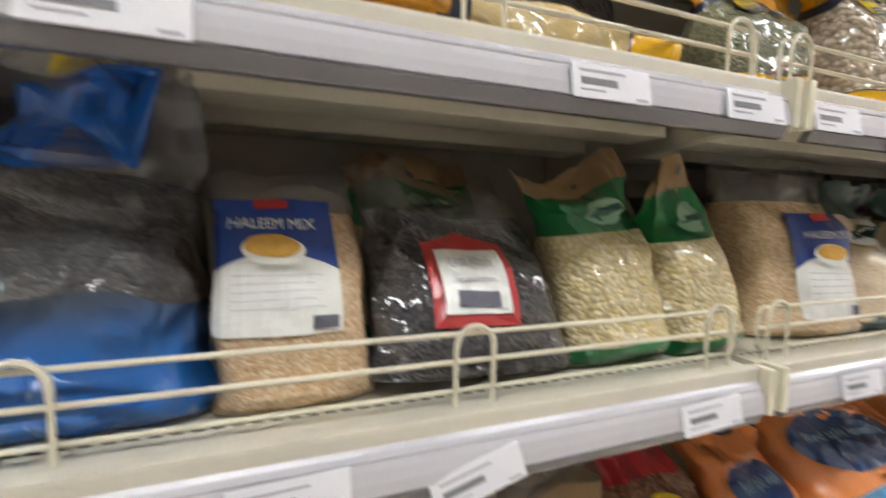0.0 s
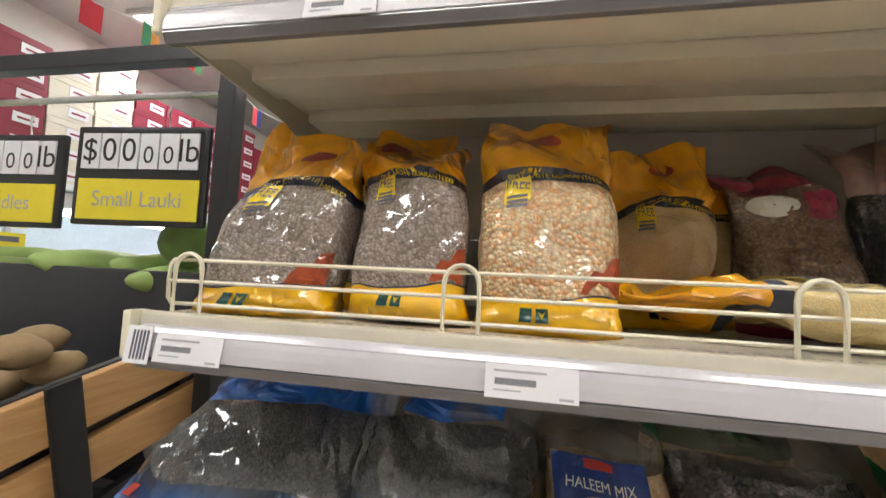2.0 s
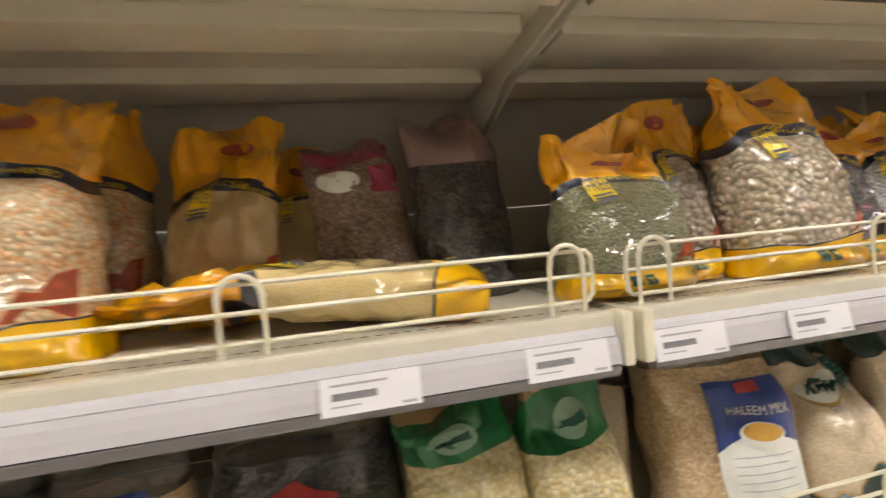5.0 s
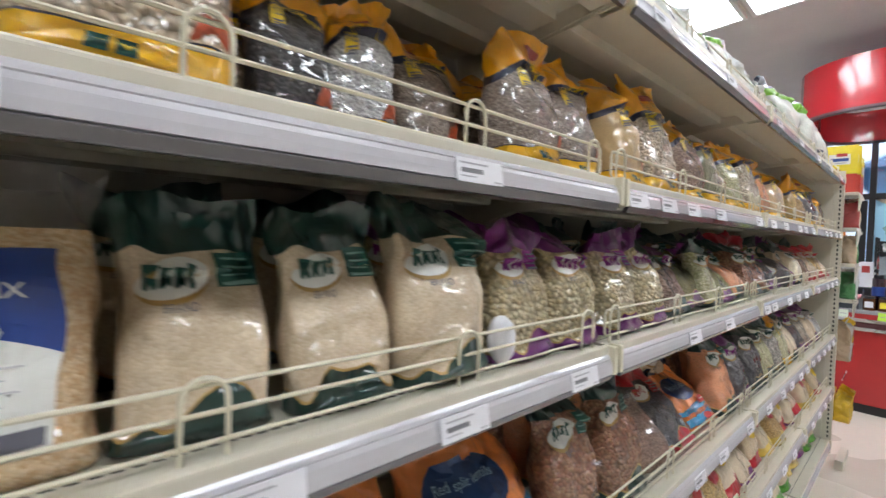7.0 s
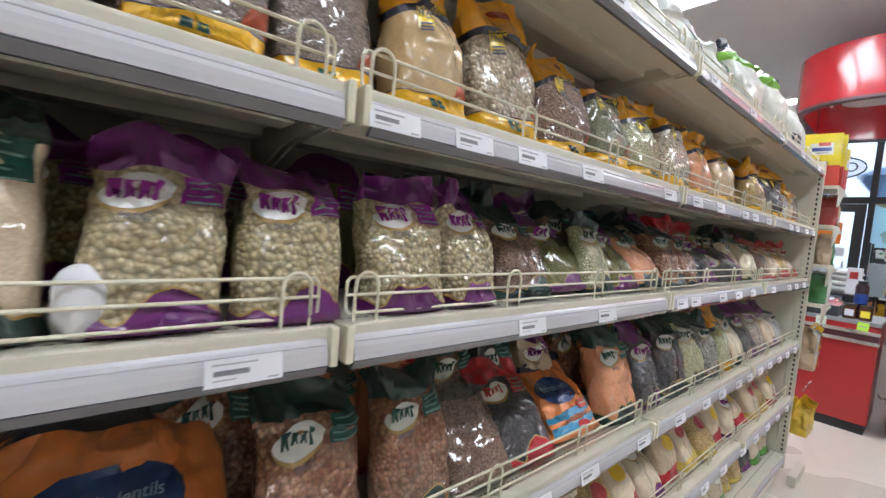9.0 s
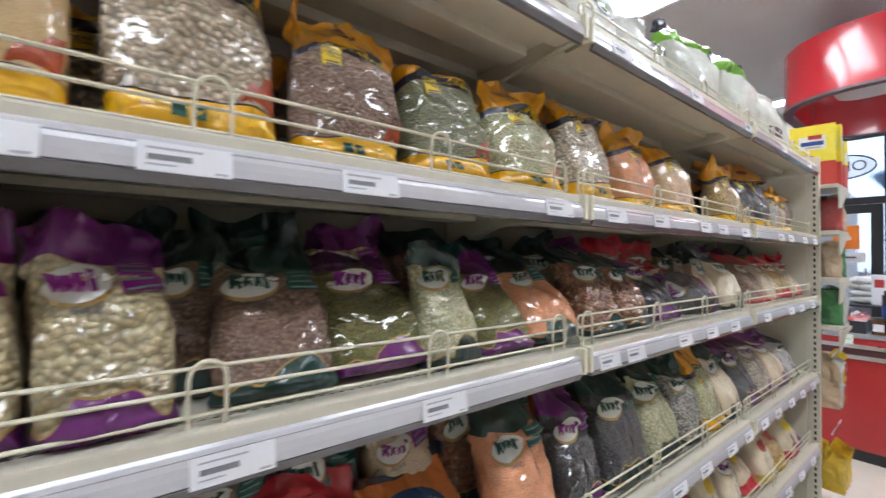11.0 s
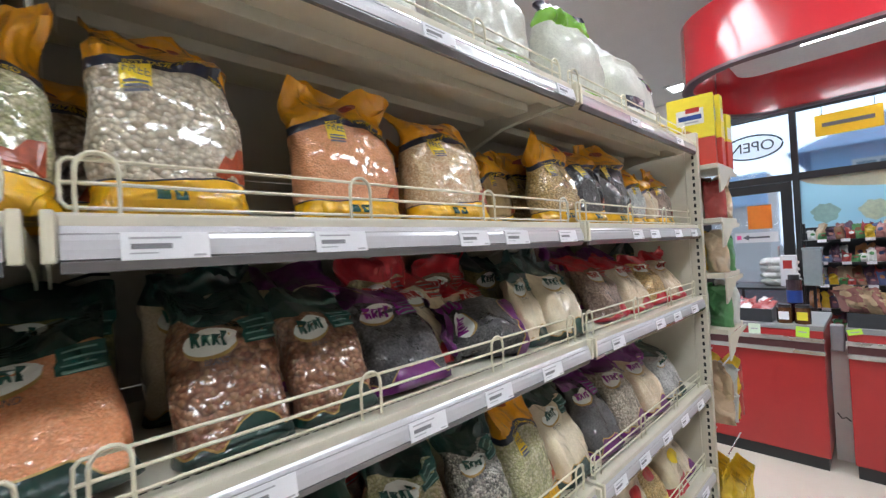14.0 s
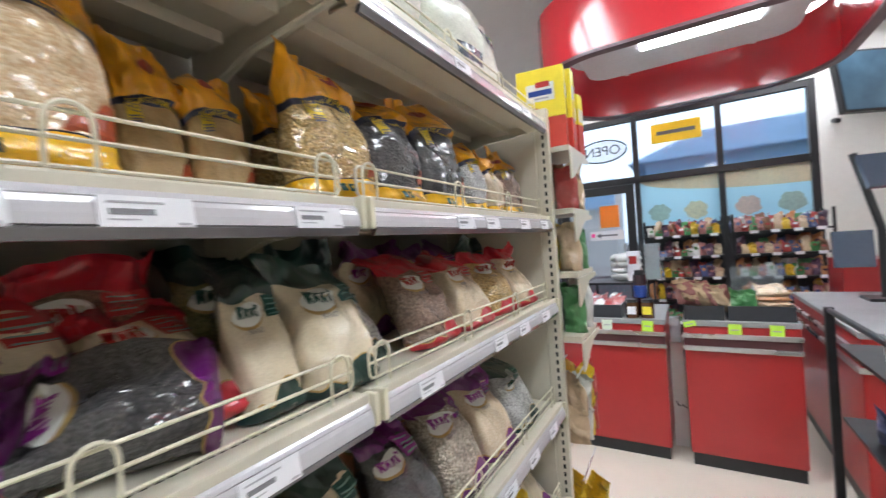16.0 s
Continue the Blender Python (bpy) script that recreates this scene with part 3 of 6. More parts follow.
for y in (-6.4, -3.6, -0.6):
    wdo = part("window", boxed(21.93, 22.02, y - 0.6, y + 0.6, 2.7, 3.75), mat("white_trim", (0.75, 0.78, 0.82), 0.6), hs)
    part("pane", boxed(21.9, 21.935, y - 0.5, y - 0.04, 2.8, 3.65), mat("far_glass", (0.25, 0.34, 0.42), 0.1), wdo)
    part("pane", boxed(21.9, 21.935, y + 0.04, y + 0.5, 2.8, 3.65), MATS["far_glass"], wdo)
hs2 = thing("house", "pale house with orange fascia across the street", "house")
part("wall", boxed(19, 21, 1.8, 10, -0.04, 3.4), mat("pale_siding", (0.55, 0.57, 0.58), 0.8), hs2)
part("fascia", boxed(18.9, 19.0, 1.8, 10, 2.4, 3.4), HOUSE, hs2)
# poster film on the lower panes: pale blue with orange arch and discs of fruit colour
PB = mat("poster_blue", (0.55, 0.80, 0.88), 0.6, vary=0.05, grain=3, trans=0.75)
for ya, yb in ((-1.53, -0.785), (-0.725, 0.09)):
    ps = thing("window_poster", "pale blue poster film with orange top and fruit shapes", "poster", "window posters")
    part("sheet", boxed(9.035, 9.04, ya, yb, 0.6, 2.05), PB, ps)
    bm = bmesh.new()
    rim = lambda y: 2.045 - 0.20 * (1 - ((y + 1.53) / 1.62) ** 2) ** 0.6
    for k in range(12):
        u, v = ya + (yb - ya) * k / 12, ya + (yb - ya) * (k + 1) / 12
        bm.faces.new([bm.verts.new(p) for p in ((9.034, u, rim(u)), (9.034, v, rim(v)), (9.034, v, 2.05), (9.034, u, 2.05))])
    part("arch", bm, mat("poster_orange", (0.80, 0.58, 0.32), 0.6, vary=0.15, trans=0.6), ps)
    for k, col in enumerate(((0.36, 0.46, 0.36), (0.74, 0.68, 0.42), (0.70, 0.46, 0.34), (0.38, 0.46, 0.36))):
        if (k < 2) != (ya > -1):
            continue
        bm = bmesh.new()
        yy = yb - (0.2 if k % 2 == 0 else 0.58)
        vs = [bm.verts.new((9.031, yy + (0.115 + 0.012 * math.sin(5 * a + k) + 0.008 * math.sin(11 * a)) * math.cos(a), 1.65 + (0.105 + 0.01 * math.sin(7 * a)) * math.sin(a))) for a in [2 * math.pi * q / 28 for q in range(28)]]
        bm.faces.new(vs)
        part("fruit_shape", bm, mat(f"poster_fruit_{'abcd'[k]}", col, 0.6, vary=0.3, grain=30, trans=0.5), ps)
# notices on the glass
nt_ = thing("orange_notice", "orange paper notice taped to the glass door", "notice")
part("sheet", boxed(8.985, 8.989, 0.35, 0.58, 1.52, 1.80), mat("orange_paper", (0.95, 0.30, 0.03), 0.6, trans=0.3), nt_)
nt_ = thing("arrow_notice", "white paper notice with a black arrow", "notice")
part("sheet", boxed(8.985, 8.989, 0.3, 0.72, 1.36, 1.48), PAPER, nt_)
bm = boxed(8.982, 8.9845, 0.38, 0.58, 1.41, 1.43)
vs = [bm.verts.new(p) for p in ((8.983, 0.58, 1.385), (8.983, 0.58, 1.455), (8.983, 0.64, 1.42))]
bm.faces.new(vs)
part("arrow", bm, INK, nt_)
part("pink_dot", boxed(8.982, 8.9845, 0.655, 0.7, 1.40, 1.45), mat("pink_paper", (0.9, 0.1, 0.4), 0.6), nt_)
op = thing("open_sign", "oval open sign seen from behind on the glass", "sign", m=pose(8.99, 0.50, 2.50))
bm = bmesh.new()
tube(bm, [(0, 0.29 * math.cos(2 * math.pi * k / 32), 0.14 * math.sin(2 * math.pi * k / 32)) for k in range(32)], 0.011, 6, closed=True)
part("rim", bm, BLACK, op)
bm = bmesh.new()
vs = [bm.verts.new((0.012, 0.275 * math.cos(2 * math.pi * k / 32), 0.125 * math.sin(2 * math.pi * k / 32))) for k in range(32)]
bm.faces.new(vs)
part("plate", bm, mat("open_plate", (0.9, 0.92, 0.95), 0.5, trans=0.7), op)
part("letters", moved(lettering("OPEN", 0.17, 0.42), m=pose(-0.004, 0, 0, 0, 0, 90)), BLACK, op)
yl = thing("yellow_sign", "yellow hanging sign with black lettering seen from behind", "sign", m=pose(8.98, -0.33, 2.60))
part("board", boxed(-0.004, 0.004, -0.26, 0.26, -0.115, 0.115), mat("sign_yellow", (0.90, 0.58, 0.02), 0.5, trans=0.35), yl)
part("hang_cord", tube(bmesh.new(), [(0, -0.2, 0.11), (0.03, -0.2, 0.24)], 0.003, 6), BLACK, yl)
part("hang_cord", tube(bmesh.new(), [(0, 0.2, 0.11), (0.03, 0.2, 0.24)], 0.003, 6), BLACK, yl)
part("lettering_bar", boxed(-0.007, -0.0042, -0.2, 0.2, -0.02, 0.022), INK, yl)

# ---- produce stand at the aisle's start ----
st = thing("produce_stand", "black steel produce stand with pine slat front", "produce stand")
part("front_post", boxed(-0.275, -0.235, 0.40, 0.44, 0, 2.05, 0.003), BLACK, st)
part("front_post", boxed(-1.9, -1.86, 0.40, 0.44, 0, 2.05, 0.003), BLACK, st)
part("top_bar", boxed(-1.86, -0.275, 0.402, 0.438, 2.01, 2.05, 0.003), BLACK, st)
part("hang_rod", tube(bmesh.new(), [(-1.86, 0.40, 1.925), (-0.27, 0.40, 1.925)], 0.008), STEEL, st, "thin steel hanging rod")
SLOPE = Matrix.Translation((0, 0.25, 1.27)) @ pose(0, 0, 0, 10.5).to_3x3().to_4x4() @ Matrix.Translation((0, -0.25, -1.27))
for z0, z1 in ((1.195, 1.27), (1.29, 1.37)):
    part("slat", moved(boxed(-0.30, -0.28, -0.02, 0.46, z0, z1, 0.004), m=SLOPE), WOOD, st, "honey pine slat")
    part("slat", boxed(-1.86, -0.302, -0.022, -0.002, z0, z1, 0.004), WOOD, st, "honey pine slat")
part("slat_clip", moved(boxed(-0.279, -0.272, 0.14, 0.19, 1.17, 1.38, 0.003), m=SLOPE), BLACK, st)
part("lower_rail", moved(boxed(-0.30, -0.282, -0.02, 0.46, 1.07, 1.16, 0.003), m=SLOPE), BLACK, st)
# Two dark sheets added in place of the shade beneath the stand.
part("back_sheet", boxed(-1.86, -0.28, 0.955, 0.965, 0.05, 1.45), DARK_TRAY, st)
part("side_sheet", boxed(-0.47, -0.46, 0.05, 0.95, 0.05, 0.79), DARK_TRAY, st)
part("tray", boxed(-1.86, -0.305, 0.0, 0.40, 1.27, 1.285), DARK_TRAY, st)
part("tray_rim", moved(boxed(-0.318, -0.303, 0.0, 0.40, 1.235, 1.372, 0.004), m=SLOPE), DARK_TRAY, st)
part("tray_back", boxed(-1.86, -0.305, 0.42, 0.45, 1.2, 1.53, 0.006), DARK_TRAY, st)
part("upper_tray", boxed(-1.86, -0.24, 0.452, 0.95, 1.45, 1.47), DARK_TRAY, st)
part("lower_tray", boxed(-1.86, -0.25, 0.02, 0.9, 0.80, 0.82), DARK_TRAY, st)
for k in range(9):
    part("basket_bar", boxed(-0.30, -0.29, 0.05 + k * 0.04, 0.065 + k * 0.04, 0.84, 0.93), BLACK, st)
part("basket_top", boxed(-0.305, -0.285, 0.03, 0.42, 0.93, 0.95, 0.003), BLACK, st)


def price_card(x, y, z, words, group="produce price cards"):
    c = thing("price_card", "black framed price card with yellow handwritten lower half", "price card", group, pose(x, y, z, 0, 0, 4))
    part("frame", boxed(-0.165, 0.165, -0.006, 0.006, -0.113, 0.113, 0.006), BLACK, c)
    part("yellow_sheet", boxed(-0.150, 0.150, -0.0085, -0.0062, -0.100, -0.008), YELLOW_CARD, c)
    for k, ch in enumerate(("$", "0", "0", "0", "0", "lb")):
        xx = -0.125 + k * 0.049
        t_ = part("digit_tab", boxed(xx - 0.0225, xx + 0.0225, -0.0095, -0.0062, 0.015, 0.096), PAPER, c)
        part("digit", moved(lettering(ch, 0.075 if k in (0, 1, 2, 5) else 0.055), xx, -0.0105, 0.055 if k < 3 or k == 5 else 0.045), BLACK, t_)
    part("handwriting", moved(lettering(words, 0.05), 0, -0.0095, -0.055), INK_PALE, c)
    part("hook", tube(bmesh.new(), [(0.06, 0, 0.11), (0.06, -0.005, 0.145), (0.06, 0.0, 0.16)], 0.003, 6), STEEL, c)
    return c


price_card(-0.455, 0.40, 1.74, "Small Lauki")
price_card(-0.85, 0.40, 1.73, "Noodles")

POTATO = mat("potato_skin", (0.36, 0.25, 0.13), 0.75, vary=0.2, grain=50, bump=0.4, bump_scale=60)
GOURD = mat("gourd_skin", (0.40, 0.58, 0.19), 0.45, vary=0.2, grain=18)
MELON = mat("striped_gourd", (0.16, 0.28, 0.07), 0.5, vary=0.35, grain=22)


def lump(name, label, cat, group, material, loc, size, rot, seed):
    bm = bmesh.new()
    bmesh.ops.create_icosphere(bm, subdivisions=3, radius=1)
    for v in bm.verts:
        k = 1 + 0.16 * noise.noise(v.co * 1.3 + Vector((seed, 0, seed * 2))) + 0.04 * noise.noise(v.co * 4 + Vector((0, seed, 0)))
        v.co = Vector((v.co.x * size[0], v.co.y * size[1], v.co.z * size[2])) * k
    m = pose(*loc, *rot)
    low = min((m.to_3x3() @ v.co).z for v in bm.verts)
    ob = part(name, bm, material, smooth=True)
    ob.matrix_basis = Matrix.Translation((0, 0, -low)) @ m
    return tagged(ob, label, cat, group)


rnd = random.Random(4)
for k in range(22):
    lump("potato", "brown earthy potato in a black tray", "potato", "potatoes", POTATO, (-0.38 - 0.075 * (k % 8) - rnd.uniform(0, .03), 0.06 + 0.085 * (k // 8) + rnd.uniform(0, .03), 1.285 + 0.04 * (k % 3)), (0.044, 0.031, 0.028), (0, rnd.uniform(-20, 20), rnd.uniform(0, 180)), k * 1.7)
for k in range(16):
    lump("gourd", "pale green long gourd on the produce stand", "gourd", "gourds", GOURD, (-0.42 - 0.09 * k, 0.52 + 0.05 * (k % 3), 1.47 + 0.03 * (k % 2)), (0.04, 0.14, 0.037), (0, 0, rnd.uniform(-35, 35)), k * 2.3)
lump("round_gourd", "dark green striped round gourd", "gourd", "round gourds", MELON, (-0.40, 0.50, 1.54), (0.075, 0.06, 0.06), (0, 0, 10), 3.3)
lump("round_gourd", "dark green striped round gourd", "gourd", "round gourds", MELON, (-0.30, 0.66, 1.47), (0.07, 0.06, 0.06), (0, 0, 50), 8.1)

# cooler and stacked boxes along the west wall
cl = thing("open_cooler", "white open cooler with pale blue lit interior", "cooler")
part("back", boxed(-3.04, -2.95, 0.3, 4.5, 0, 1.95), mat("cooler_white", (0.75, 0.78, 0.8), 0.4), cl)
part("deck", boxed(-2.95, -2.2, 0.3, 4.5, 0, 0.7, 0.01), MATS["cooler_white"], cl)
part("canopy_top", boxed(-2.95, -2.35, 0.3, 4.5, 1.85, 1.95, 0.01), MATS["cooler_white"], cl)
part("lamp_tube", tube(bmesh.new(), [(-2.5, 0.4, 1.83), (-2.5, 4.4, 1.83)], 0.018), mat("cooler_lamp", (0.75, 0.88, 1.0), 0.5, emit=9.0), cl)
for z in (1.05, 1.45):
    part("glass_shelf", boxed(-2.95, -2.45, 0.3, 4.5, z, z + 0.02), MATS["cooler_white"], cl)
CARTON_R = mat("carton_red", (0.26, 0.025, 0.05), 0.6, vary=0.08)
CARTON_W = mat("carton_cream", (0.72, 0.68, 0.58), 0.6, vary=0.06)
carton_a = carton_b = None


def carton(material, word, m):
    c = thing("carton", f"{word} shallow cardboard carton with a white label", "carton", "stacked cartons", m)
    part("box", boxed(-0.2, 0.2, -0.125, 0.125, 0, 0.125, 0.004), material, c)
    part("lid_edge", boxed(-0.203, 0.203, -0.128, 0.128, 0.09, 0.128, 0.004), material, c)
    part("label", boxed(0.2032, 0.2052, -0.02, 0.10, 0.03, 0.085), PAPER, c)
    part("label_bar", boxed(0.2054, 0.2064, 0.0, 0.08, 0.05, 0.062), CARTON_R, c)
    return c


sh = thing("wall_shelf", "white wall shelf over the cooler", "shelf")
part("board", boxed(-3.04, -2.3, 0.3, 4.6, 1.953, 1.99), MATS["cooler_white"], sh)
rnd = random.Random(2)
for col in range(15):
    red = (col // 2) % 2 == 1 or col in (8, 11)
    for row in range(6 if col % 5 else 7):
        m = pose(-2.55, 0.55 + col * 0.262, 1.99 + row * 0.129, 0, 0, rnd.uniform(-1.5, 1.5))
        key = carton_a if red else carton_b
        if key is None:
            key = carton(CARTON_R if red else CARTON_W, "dark red" if red else "cream", m)
            if red:
                carton_a = key
            else:
                carton_b = key
        else:
            copy_thing(key, m)

# ---- bags of pulses and flour ----
YELLOW = film("film_yellow", (0.84, 0.375, 0.003))
YELLOW_LOW = film("film_yellow_base", (0.85, 0.47, 0.001))
NAVY = film("film_navy", (0.018, 0.022, 0.05))
GREEN = film("film_dark_green", (0.003, 0.034, 0.026))
PURPLE = film("film_purple", (0.13, 0.006, 0.14))
REDF = film("film_red", (0.50, 0.015, 0.03))
BLUE = film("film_blue", (0.0, 0.105, 0.46), strength=0.8)
KELLY = film("film_kelly_green", (0.01, 0.17, 0.05))
KRAFT = mat("kraft_paper", (0.42, 0.28, 0.15), 0.7, vary=0.08, bump=0.1)
ORANGE = film("film_orange", (0.78, 0.25, 0.06))
AQUA = film("film_blue_print", (0.01, 0.055, 0.19))
CYAN = film("film_cyan_print", (0.03, 0.24, 0.44), vary=0.45)
CLEAR = clear_film("film_clear_empty", (0.34, 0.32, 0.30), 0.35)
SMOKE = clear_film("film_smoke", (0.22, 0.22, 0.23), 0.5)
WHITEF = film("film_white", (0.70, 0.71, 0.69), vary=0.05)
LIME = film("film_lime", (0.25, 0.58, 0.05))
PINKF = clear_film("film_pink_clear", (0.42, 0.20, 0.19), 0.5)
MAROON = film("film_maroon", (0.30, 0.02, 0.06))
GOLD = mat("gold_print", (0.42, 0.27, 0.08), 0.4)
LOGO = mat("logo_white", (0.78, 0.79, 0.75), 0.4, coat=0.6)
TAG = mat("tag_yellow", (0.82, 0.58, 0.01), 0.4, coat=0.6)
REDP = mat("red_print", (0.45, 0.03, 0.03), 0.4, coat=0.6)
BLUEP = mat("blue_print", (0.012, 0.05, 0.26), 0.35, coat=0.6)
GREENP = mat("green_print", (0.004, 0.075, 0.06), 0.4, coat=0.6)
PURPLEP = mat("purple_print", (0.26, 0.01, 0.26), 0.4, coat=0.6)
CHILI = mat("chili_print", (0.34, 0.055, 0.012), 0.45, coat=0.4, vary=0.75, grain=110)
SOUP = mat("soup_print", (0.60, 0.33, 0.05), 0.4, coat=0.6, vary=0.2, grain=150)

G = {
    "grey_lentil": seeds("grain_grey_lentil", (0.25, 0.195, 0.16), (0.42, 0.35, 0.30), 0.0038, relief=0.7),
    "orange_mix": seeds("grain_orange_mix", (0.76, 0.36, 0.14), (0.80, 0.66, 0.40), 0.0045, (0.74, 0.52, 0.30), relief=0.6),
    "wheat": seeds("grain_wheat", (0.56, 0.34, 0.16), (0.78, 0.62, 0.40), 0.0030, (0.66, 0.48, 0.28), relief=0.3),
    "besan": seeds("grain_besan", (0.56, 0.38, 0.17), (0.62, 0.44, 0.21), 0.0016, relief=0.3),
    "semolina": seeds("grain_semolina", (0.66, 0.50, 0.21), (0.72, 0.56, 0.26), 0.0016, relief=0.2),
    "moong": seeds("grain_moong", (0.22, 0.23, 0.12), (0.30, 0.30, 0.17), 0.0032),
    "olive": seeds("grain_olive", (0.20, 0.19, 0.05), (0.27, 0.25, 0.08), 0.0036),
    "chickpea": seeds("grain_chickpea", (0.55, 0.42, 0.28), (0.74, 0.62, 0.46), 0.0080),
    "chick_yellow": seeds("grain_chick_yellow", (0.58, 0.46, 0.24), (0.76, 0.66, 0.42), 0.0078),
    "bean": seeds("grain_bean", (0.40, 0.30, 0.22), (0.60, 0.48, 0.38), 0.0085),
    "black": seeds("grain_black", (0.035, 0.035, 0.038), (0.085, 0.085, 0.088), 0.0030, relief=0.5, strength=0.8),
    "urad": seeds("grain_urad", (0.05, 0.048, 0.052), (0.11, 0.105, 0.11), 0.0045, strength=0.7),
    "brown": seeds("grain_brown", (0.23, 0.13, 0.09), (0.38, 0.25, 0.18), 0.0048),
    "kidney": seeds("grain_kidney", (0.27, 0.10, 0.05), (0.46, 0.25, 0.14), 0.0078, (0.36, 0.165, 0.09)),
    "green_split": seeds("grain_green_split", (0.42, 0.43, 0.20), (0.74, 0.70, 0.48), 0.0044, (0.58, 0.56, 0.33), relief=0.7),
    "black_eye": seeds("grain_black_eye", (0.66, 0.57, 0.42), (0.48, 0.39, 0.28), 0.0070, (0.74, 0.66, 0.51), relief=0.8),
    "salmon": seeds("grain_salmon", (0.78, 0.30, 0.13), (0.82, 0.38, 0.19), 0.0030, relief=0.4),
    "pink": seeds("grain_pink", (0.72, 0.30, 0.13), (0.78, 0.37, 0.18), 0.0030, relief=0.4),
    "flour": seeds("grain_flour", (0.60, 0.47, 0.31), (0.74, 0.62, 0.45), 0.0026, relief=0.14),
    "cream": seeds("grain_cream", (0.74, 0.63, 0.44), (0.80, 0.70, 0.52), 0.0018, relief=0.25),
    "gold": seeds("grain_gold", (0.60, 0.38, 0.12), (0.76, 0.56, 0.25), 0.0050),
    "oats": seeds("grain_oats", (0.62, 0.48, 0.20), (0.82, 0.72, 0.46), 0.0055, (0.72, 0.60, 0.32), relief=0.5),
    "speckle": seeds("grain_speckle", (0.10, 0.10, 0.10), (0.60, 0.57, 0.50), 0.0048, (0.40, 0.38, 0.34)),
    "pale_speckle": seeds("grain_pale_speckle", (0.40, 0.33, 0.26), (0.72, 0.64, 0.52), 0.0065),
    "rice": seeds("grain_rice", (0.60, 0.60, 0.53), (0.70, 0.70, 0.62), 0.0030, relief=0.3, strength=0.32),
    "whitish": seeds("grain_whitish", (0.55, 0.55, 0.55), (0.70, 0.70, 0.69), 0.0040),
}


for fill_name, gloss in (("grain_rice", 0.35), ("film_white", 0.5)):
    MATS[fill_name].node_tree.nodes["Principled BSDF"].inputs["Coat Weight"].default_value = gloss


class Sack:
    """The soft surface of a filled bag, front towards -y, standing at its own origin."""

    def __init__(self, w, h, d, seed, fill=0.72, ears=0.05, flop=0.0, knot=0.0, shear=0.0, taper=0.0, slump=0.0):
        self.shear, self.taper = shear, taper
        self.back, self.low = math.tan(radians(slump)), math.cos(radians(slump))
        self.w, self.h, self.d, self.fill, self.ears, self.flop, self.knot = w, h, d, fill, ears, flop, knot
        r = random.Random(seed)
        self.o = Vector((r.uniform(0, 90), r.uniform(0, 90), r.uniform(0, 90)))
        self.bend = r.uniform(-1, 1)

    def at(self, theta, v, loose=1.0):
        f = self.fill
        if v < f:
            q = v / f
            t = (0.72 + 0.28 * math.sin(math.pi * min(1, 0.15 + q * 0.75))) * (1 - 0.30 * max(0, q - 0.7) / 0.3)
            wd = 0.93 + 0.05 * math.sin(math.pi * q)
        else:
            q = (v - f) / (1 - f)
            t = 0.70 * (1 - q) ** 1.3 + 0.05
            wd = 0.93 + self.ears * q
        if v < 0.1:
            s = 1 - v / 0.1
            t *= 1 + 0.16 * math.sin(math.pi * min(1, s * 1.25)) - 0.12 * s ** 4
            wd *= 1 + 0.12 * s
        if self.knot and v > 0.8:
            q = (v - 0.8) / 0.2
            wd *= 1 - self.knot * math.sin(q * 1.9)
            t = max(t, 0.2)
        c, s = math.cos(theta), math.sin(theta)
        x = self.w / 2 * wd * math.copysign(abs(c) ** 0.62, c)
        y = -self.d / 2 * t * math.copysign(abs(s) ** 0.72, s)
        z = self.h * v
        x = x * (1 - self.taper * v) + self.shear * z
        p = Vector((x, y, z))
        n1 = noise.noise(p * 14 + self.o)
        n2 = abs(noise.noise(Vector((x * 26 + z * 9, y * 20, z * 11)) + self.o)) - 0.2
        k = 0.35 + v
        p.y += (0.016 * n1 + 0.012 * n2) * k * (2.0 if v > f else 1) - (0 if v < f else self.flop * (v - f) ** 2)
        p.x += (0.008 if v < f else 0.016) * noise.noise(Vector((z * 16, 3, s)) + self.o) * k + self.bend * 0.012 * v * v
        crease = abs(noise.noise(Vector((x * 34 + z * 27, s * 2.5, z * 30 - x * 18)) + self.o)) - 0.18
        pleat = abs(noise.noise(Vector((x * 62 + z * 12, s * 2, z * 8)) + self.o)) - 0.16
        p.y += loose * 0.006 * crease * math.copysign(1, s) * min(1, v * 6) + (0.4 + 0.6 * loose) * 0.014 * pleat * max(0, min(1, (v - f + 0.12) / 0.2))
        p.z += 0.045 * max(0, v - f) / (1 - f) * noise.noise(Vector((x * 13, 1, s * 0.6)) + self.o)
        p.y += self.back * p.z * self.low
        p.z *= self.low
        return p

    def front(self, s, v, lift=0.0015):
        s = max(-0.995, min(0.995, s))
        theta = math.acos(math.copysign(abs(s) ** (1 / 0.62), s))
        p = self.at(theta, v, 0.35)
        a, b = self.at(min(math.pi, theta + 0.3), v, 0.0), self.at(theta, min(1, v + 0.06), 0.0)
        base = self.at(theta, v, 0.0)
        nrm = (a - base).cross(b - base)
        if nrm.y > 0:
            nrm = -nrm
        return p + nrm.normalized() * lift if nrm.length > 1e-9 else p - Vector((0, lift, 0))

    def zone(self, lo, hi, rows, nu=60, cap=False):
        """A band between two height curves lo(s), hi(s), where s runs -1 to 1 across the bag."""
        bm = bmesh.new()
        grid = []
        for j in range(rows + 1):
            ring = []
            for i in range(nu):
                th = 2 * math.pi * i / nu
                a, b = lo(math.cos(th)), hi(math.cos(th))
                ring.append(bm.verts.new(self.at(th, a + (b - a) * j / rows)))
